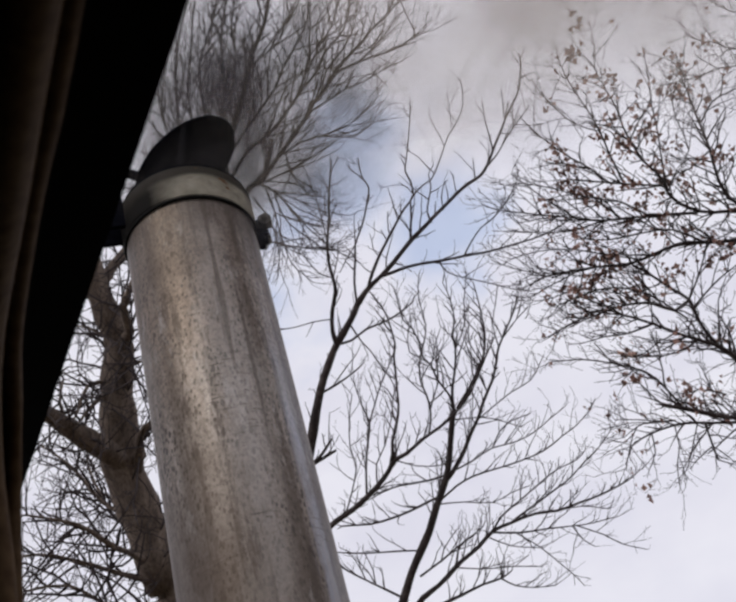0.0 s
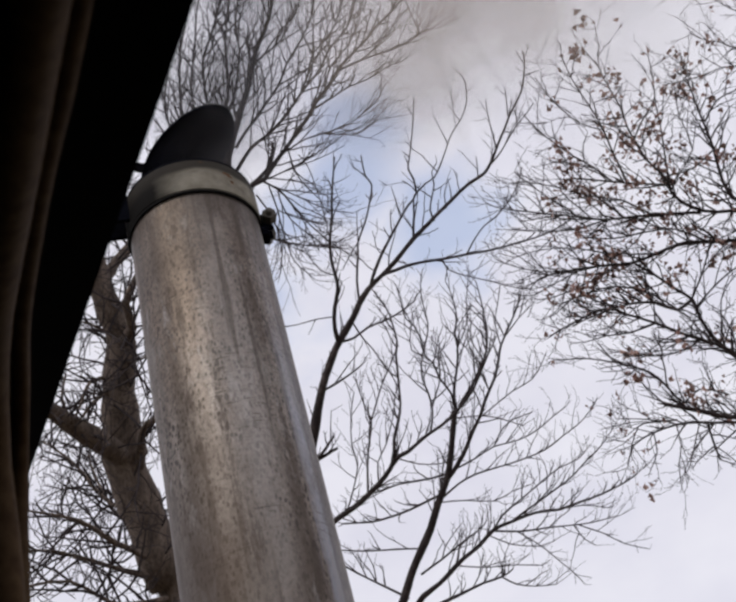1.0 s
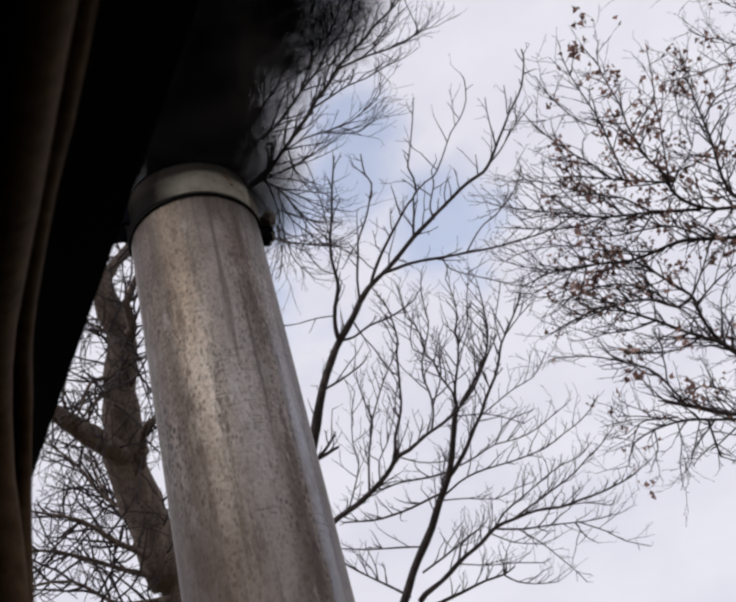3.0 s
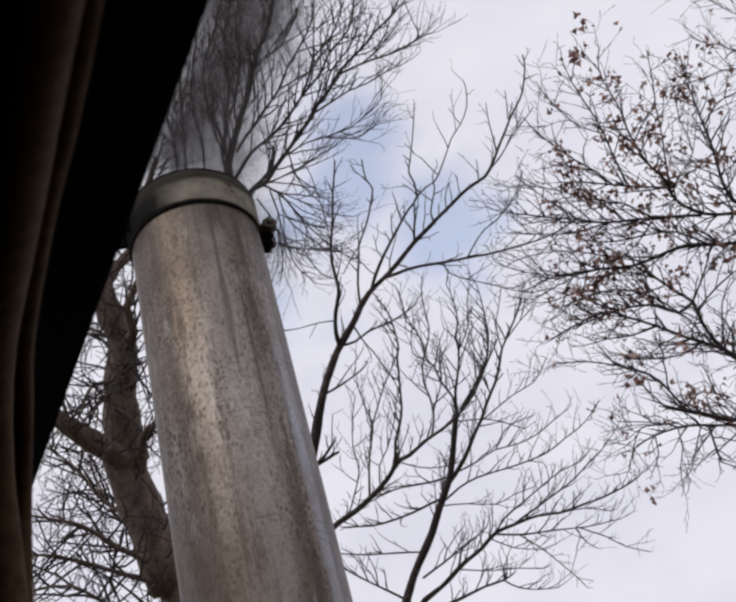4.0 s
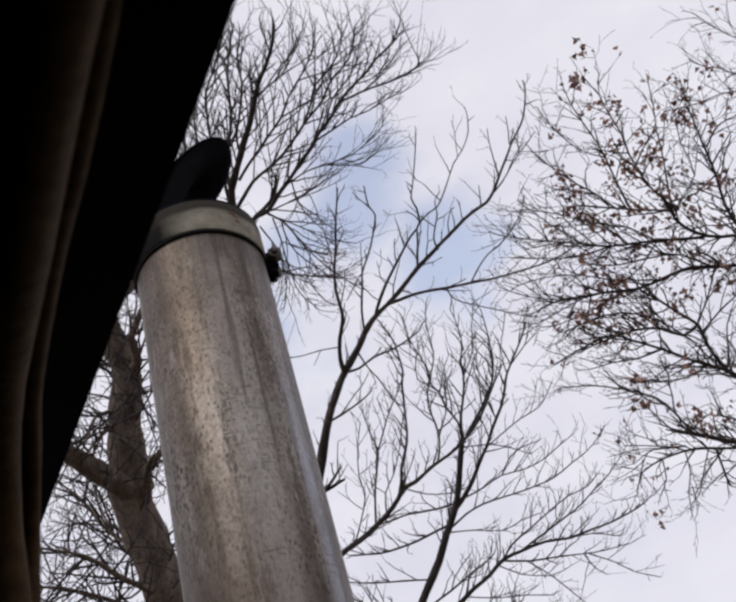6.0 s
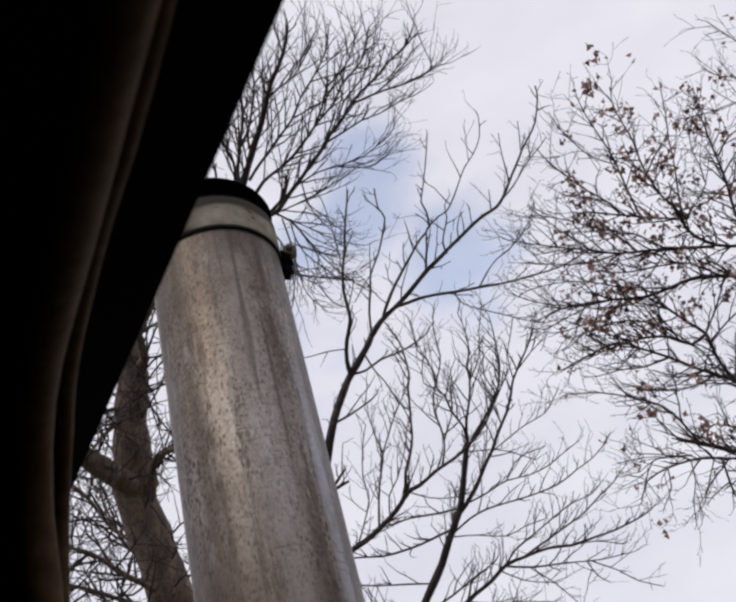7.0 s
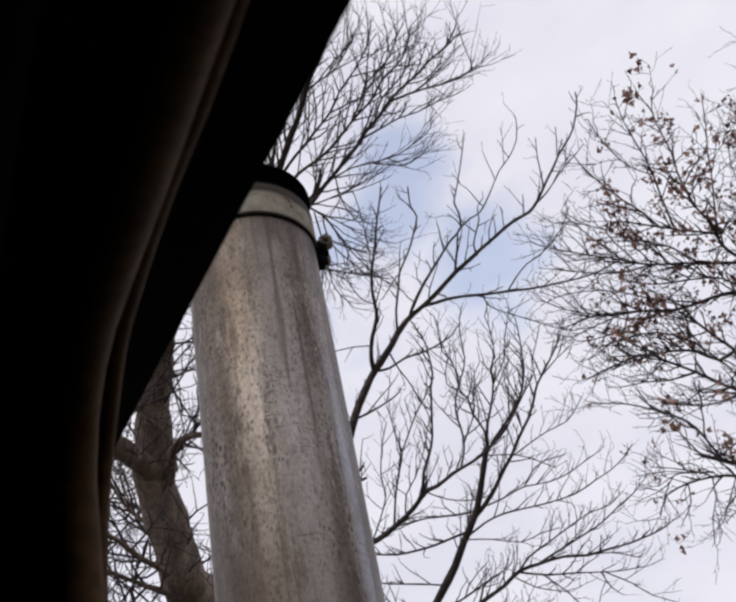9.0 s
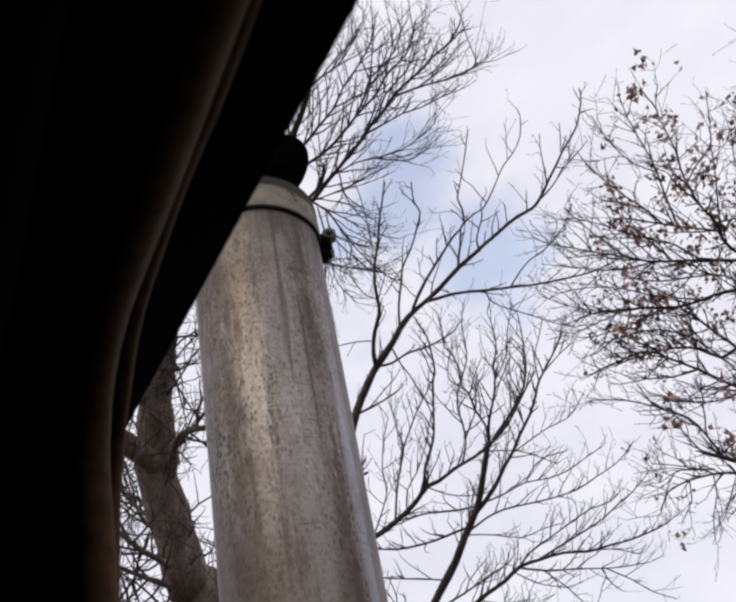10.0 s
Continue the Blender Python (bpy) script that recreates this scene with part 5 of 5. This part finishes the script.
build_tree(CENTRE, 11, dict(levels=[(5.6, 0.36, 0.0072, (25, 65)), (4.8, 0.22, 0.0054, (30, 70)), (3.6, 0.11, 0.0042, (30, 70))], crook=0.20, lift=0.05, node=0.10, under=-0.4, trunk_from=0.80),
           BARK_DARK, "dark crooked bare tree with a broken stub")
build_tree(YOUNG, 12, dict(levels=[(11.0, 0.42, 0.0078, (22, 58)), (7.0, 0.26, 0.0058, (25, 62)), (5.0, 0.13, 0.0044, (28, 65))], crook=0.17, lift=0.05, node=0.10, under=-0.35, trunk_from=0.84),
           BARK_DARK, "slender grey bare tree with fanning twigs")
build_tree(OLD, 13, dict(levels=[(14, 0.65, 0.0095, (30, 85)), (9, 0.42, 0.0055, (30, 85)), (6, 0.22, 0.0034, (30, 75))], crook=0.24, lift=0.0, node=0.10, under=-1.0, trunk_from=0.50),
           BARK_GREY, "old thick bare tree trunk with rough bark and tangled shoots")
build_tree(BROOM, 14, dict(levels=[(9.5, 0.72, 0.0105, (16, 45)), (6.4, 0.40, 0.0078, (22, 55)), (4.6, 0.20, 0.0056, (25, 62))], crook=0.15, lift=0.03, node=0.12, under=-0.6, trunk_from=0.93),
           BARK_DARK, "tall bare tree with long upswept branches")
build_tree(LEAFY, 15, dict(levels=[(18.0, 0.40, 0.0080, (22, 62)), (13.0, 0.25, 0.0058, (25, 65)), (8.0, 0.13, 0.0046, (25, 65))], crook=0.19, lift=0.0, node=0.085, under=-0.8, trunk_from=0.95),
           BARK_DARK, "spreading bare tree with withered brown leaves", 0.05)

# ---------------------------------------------------------------- smoke


def puff_mesh(name, seed, count, spread, tall, flake, mat):
    """A loose body of soft-edged soot flakes turned every way."""
    rng = random.Random(seed)
    verts, faces = [], []
    for _ in range(count):
        a, d = rng.uniform(0, 6.283), spread * math.sqrt(rng.random())
        c = Vector((d * math.cos(a), d * math.sin(a), rng.uniform(-tall, tall)))
        q = Euler((rng.uniform(0, 6.3), rng.uniform(0, 6.3), rng.uniform(0, 6.3))).to_matrix()
        s = flake * rng.uniform(0.6, 1.15)
        b = len(verts)
        for x, y in ((-1, -1), (1, -1), (1, 1), (-1, 1)):
            verts.append(tuple(c + q @ Vector((x * s, y * s, 0))))
        faces.append((b, b + 1, b + 2, b + 3))
    me = mesh_of(name, verts, faces, mat)
    uv = me.uv_layers.new(name="UVMap")
    for i in range(len(faces)):
        for k, (x, y) in enumerate(((0, 0), (1, 0), (1, 1), (0, 1))):
            uv.data[i * 4 + k].uv = (x, y)
    return me


PUFFS = []


def add_puff(me, label, rows):
    ob = tagged(new("smoke_puff", me), label, "smoke", group="exhaust smoke")
    ob["kind"] = "stuff"
    PUFFS.append((ob, rows))


def build_smoke():
    rng = random.Random(5)
    dark = [puff_mesh("black_puff", 20 + i, 66, 0.072, 0.13, 0.085, SMOKE_DARK) for i in range(3)]
    mid = [puff_mesh("grey_puff", 30 + i, 40, 0.064, 0.11, 0.078, SMOKE_MID) for i in range(2)]
    thin = [puff_mesh("thin_puff", 40 + i, 44, 0.062, 0.13, 0.080, SMOKE_THIN) for i in range(3)]
    cloud = [puff_mesh("cloud_puff", 50 + i, 48, 0.42, 0.26, 0.38, SMOKE_CLOUD) for i in range(3)]
    jets = []
    t = -0.18
    while t < 1.62:
        if not 0.25 < t < 0.56:
            jets.append((t, thin, 1.0, "thin grey exhaust smoke"))
        t += 0.07
    jets += [(1.66, thin, 1.0, "thin grey exhaust smoke"), (1.74, thin, 1.0, "thin grey exhaust smoke"), (1.84, thin, 1.0, "thin grey exhaust smoke")]
    for t in (-0.15, -0.12, -0.09):
        jets.append((t, mid, 0.65, "dark grey exhaust smoke"))
    t = 2.19
    while t < 3.62:
        jets.append((t, dark, 1.1, "dense black exhaust smoke"))
        t += 0.062
    for t in (2.26, 2.33, 2.42, 2.52, 2.63, 2.75, 2.9, 3.05, 3.2, 3.35, 3.5):
        jets.append((t, mid, 1.25, "dark grey exhaust smoke"))
    for t in (3.60, 3.645, 3.69, 3.735, 3.78, 3.83, 3.89, 3.95):
        jets.append((t, mid, 1.0, "dark grey exhaust smoke"))
    t = 3.84
    while t < 4.84:
        jets.append((t, thin, 1.0, "thin grey exhaust smoke"))
        t += 0.06
    for t in (4.55, 4.59, 4.63, 4.67):
        jets.append((t, mid, 1.1, "dark grey exhaust smoke"))
    for k, (t0, kinds, speed, label) in enumerate(jets):
        t0 = round((t0 + 0.04) * FPS) / FPS
        rise = 2.995
        wind = rng.uniform(0.15, 0.75)
        if kinds is mid and t0 < 0.1:
            wind = rng.uniform(1.5, 2.2)
        elif kinds is mid:
            wind = rng.uniform(0.7, 1.9) if t0 < 3.6 else rng.uniform(0.25, 0.65)
        elif kinds is dark:
            wind = rng.uniform(0.30, 0.85)
        side = rng.uniform(-0.12, 0.25)
        spin = rng.uniform(0, 360)
        rows = []
        if t0 > 0:
            rows.append((0.0, pose(0, 0, 0.8, 0, 0, spin)))
            rows.append((max(0.02, t0 - 1.0 / FPS), pose(0, 0, 0.9, 0, 0, spin)))
        for s in (0.0, 1.0 / FPS, 2.0 / FPS, 4.0 / FPS, 0.26, 0.45, 0.9, 2.0):
            if t0 + s < 0 or t0 + s > 9.9:
                continue
            h = rise + speed * 1.6 * s
            x = 0.018 + wind * max(0.0, s - 0.03) * 1.1
            y = side * max(0.0, s - 0.09)
            rows.append((t0 + s, pose(x, y, h, 6 * s / 0.2, -10 * s / 0.2 * wind, spin + 25 * s)))
        if t0 <= 0 and (not rows or rows[0][0] > 0.0):
            s = -t0
            x = 0.018 + wind * max(0.0, s - 0.03) * 1.1
            rows.insert(0, (0.0, pose(x, side * max(0.0, s - 0.09), rise + speed * 1.6 * s, 6 * s / 0.2, -10 * s / 0.2 * wind, spin + 25 * s)))
        x, y, z = rows[-1][1].translation
        rows.append((10.0, pose(x + 3.0, y - 1.0, z + 7.0, 40, -40, spin + 80)))
        add_puff(kinds[k % len(kinds)], label, rows)
    # larger faint clouds that the wind carries off
    for k, (t0, x0, y0, z0, vx) in enumerate((
            (-0.05, 0.42, 0.80, 4.20, 2.8), (-0.10, 0.85, 0.90, 4.15, 2.8), (0.0, 0.10, 0.70, 4.05, 2.8), (-0.15, 0.62, 0.95, 4.30, 2.6),
            (0.85, 0.42, 0.85, 4.28, 2.2), (0.95, 0.45, 0.85, 4.20, 2.2), (1.85, 0.25, 0.80, 4.22, 2.0))):
        def where(t):
            s = t - t0
            return pose(x0 + vx * s, y0 + 0.3 * s, z0 + 0.5 * s + 2.6 * max(0.0, -s), 10 * s, 8 * s, 60 * k + 12 * s)
        ts = [0.0] + [t for t in (t0 - 0.3, t0, t0 + 0.25, t0 + 0.5, t0 + 1.0, t0 + 2.0) if t > 0.02] + [10.0]
        add_puff(cloud[k % 3], "faint beige cloud of drifting exhaust smoke", [(t, where(t)) for t in ts])


build_smoke()

# ---------------------------------------------------------------- motion of things
FLAP_ANGLES = {
    0.0: 29, 0.1: 44, 0.2: 46, 0.3: 17, 0.4: 20, 0.5: 96, 0.6: 100, 0.7: 71, 0.8: 55, 0.9: 28, 1.0: 34, 1.1: 57, 1.2: 96, 1.4: 104, 1.6: 96,
    1.7: 35, 1.8: -8, 1.9: 31, 2.0: 61, 2.1: 52, 2.2: 65, 2.3: 98, 2.5: 106, 3.0: 108, 3.6: 106, 4.0: 104, 4.5: 104, 4.8: 104, 4.9: 92}
FLAP_LATER = {
    5.0: 63, 5.1: 43, 5.2: 1, 5.3: 8, 5.4: 25, 5.5: 54, 5.6: 42, 5.7: 2, 5.8: 16, 5.9: 44, 6.0: 40, 6.1: 2, 6.2: 22, 6.3: 40, 6.4: 28, 6.5: 0,
    6.6: 24, 6.7: 36, 6.8: 25, 6.9: 17, 7.0: -3, 7.1: 21, 7.2: 31, 7.3: 20, 7.4: -2, 7.5: 23, 7.6: 35, 7.7: 17, 7.8: -6, 7.9: 15, 8.0: 37, 8.1: 30}
FLAP_LAST = {
    8.2: -6, 8.3: 18, 8.4: 37, 8.5: 34, 8.6: 6, 8.7: 18, 8.8: 31, 8.9: 29, 9.0: -1, 9.1: 11, 9.2: 33, 9.3: 28, 9.4: 16, 9.5: 9, 9.6: 36, 9.7: 35,
    9.8: 14, 9.9: -4, 10.0: 24}


def motions():
    rows = []
    for table in (FLAP_ANGLES, FLAP_LATER, FLAP_LAST):
        for t, a in table.items():
            rows.append((t, HINGE_POSE @ Matrix.Rotation(radians(-a), 4, "Y")))
    walk(FLAP, rows)
    for ob, path in PUFFS:
        walk(ob, path)


motions()
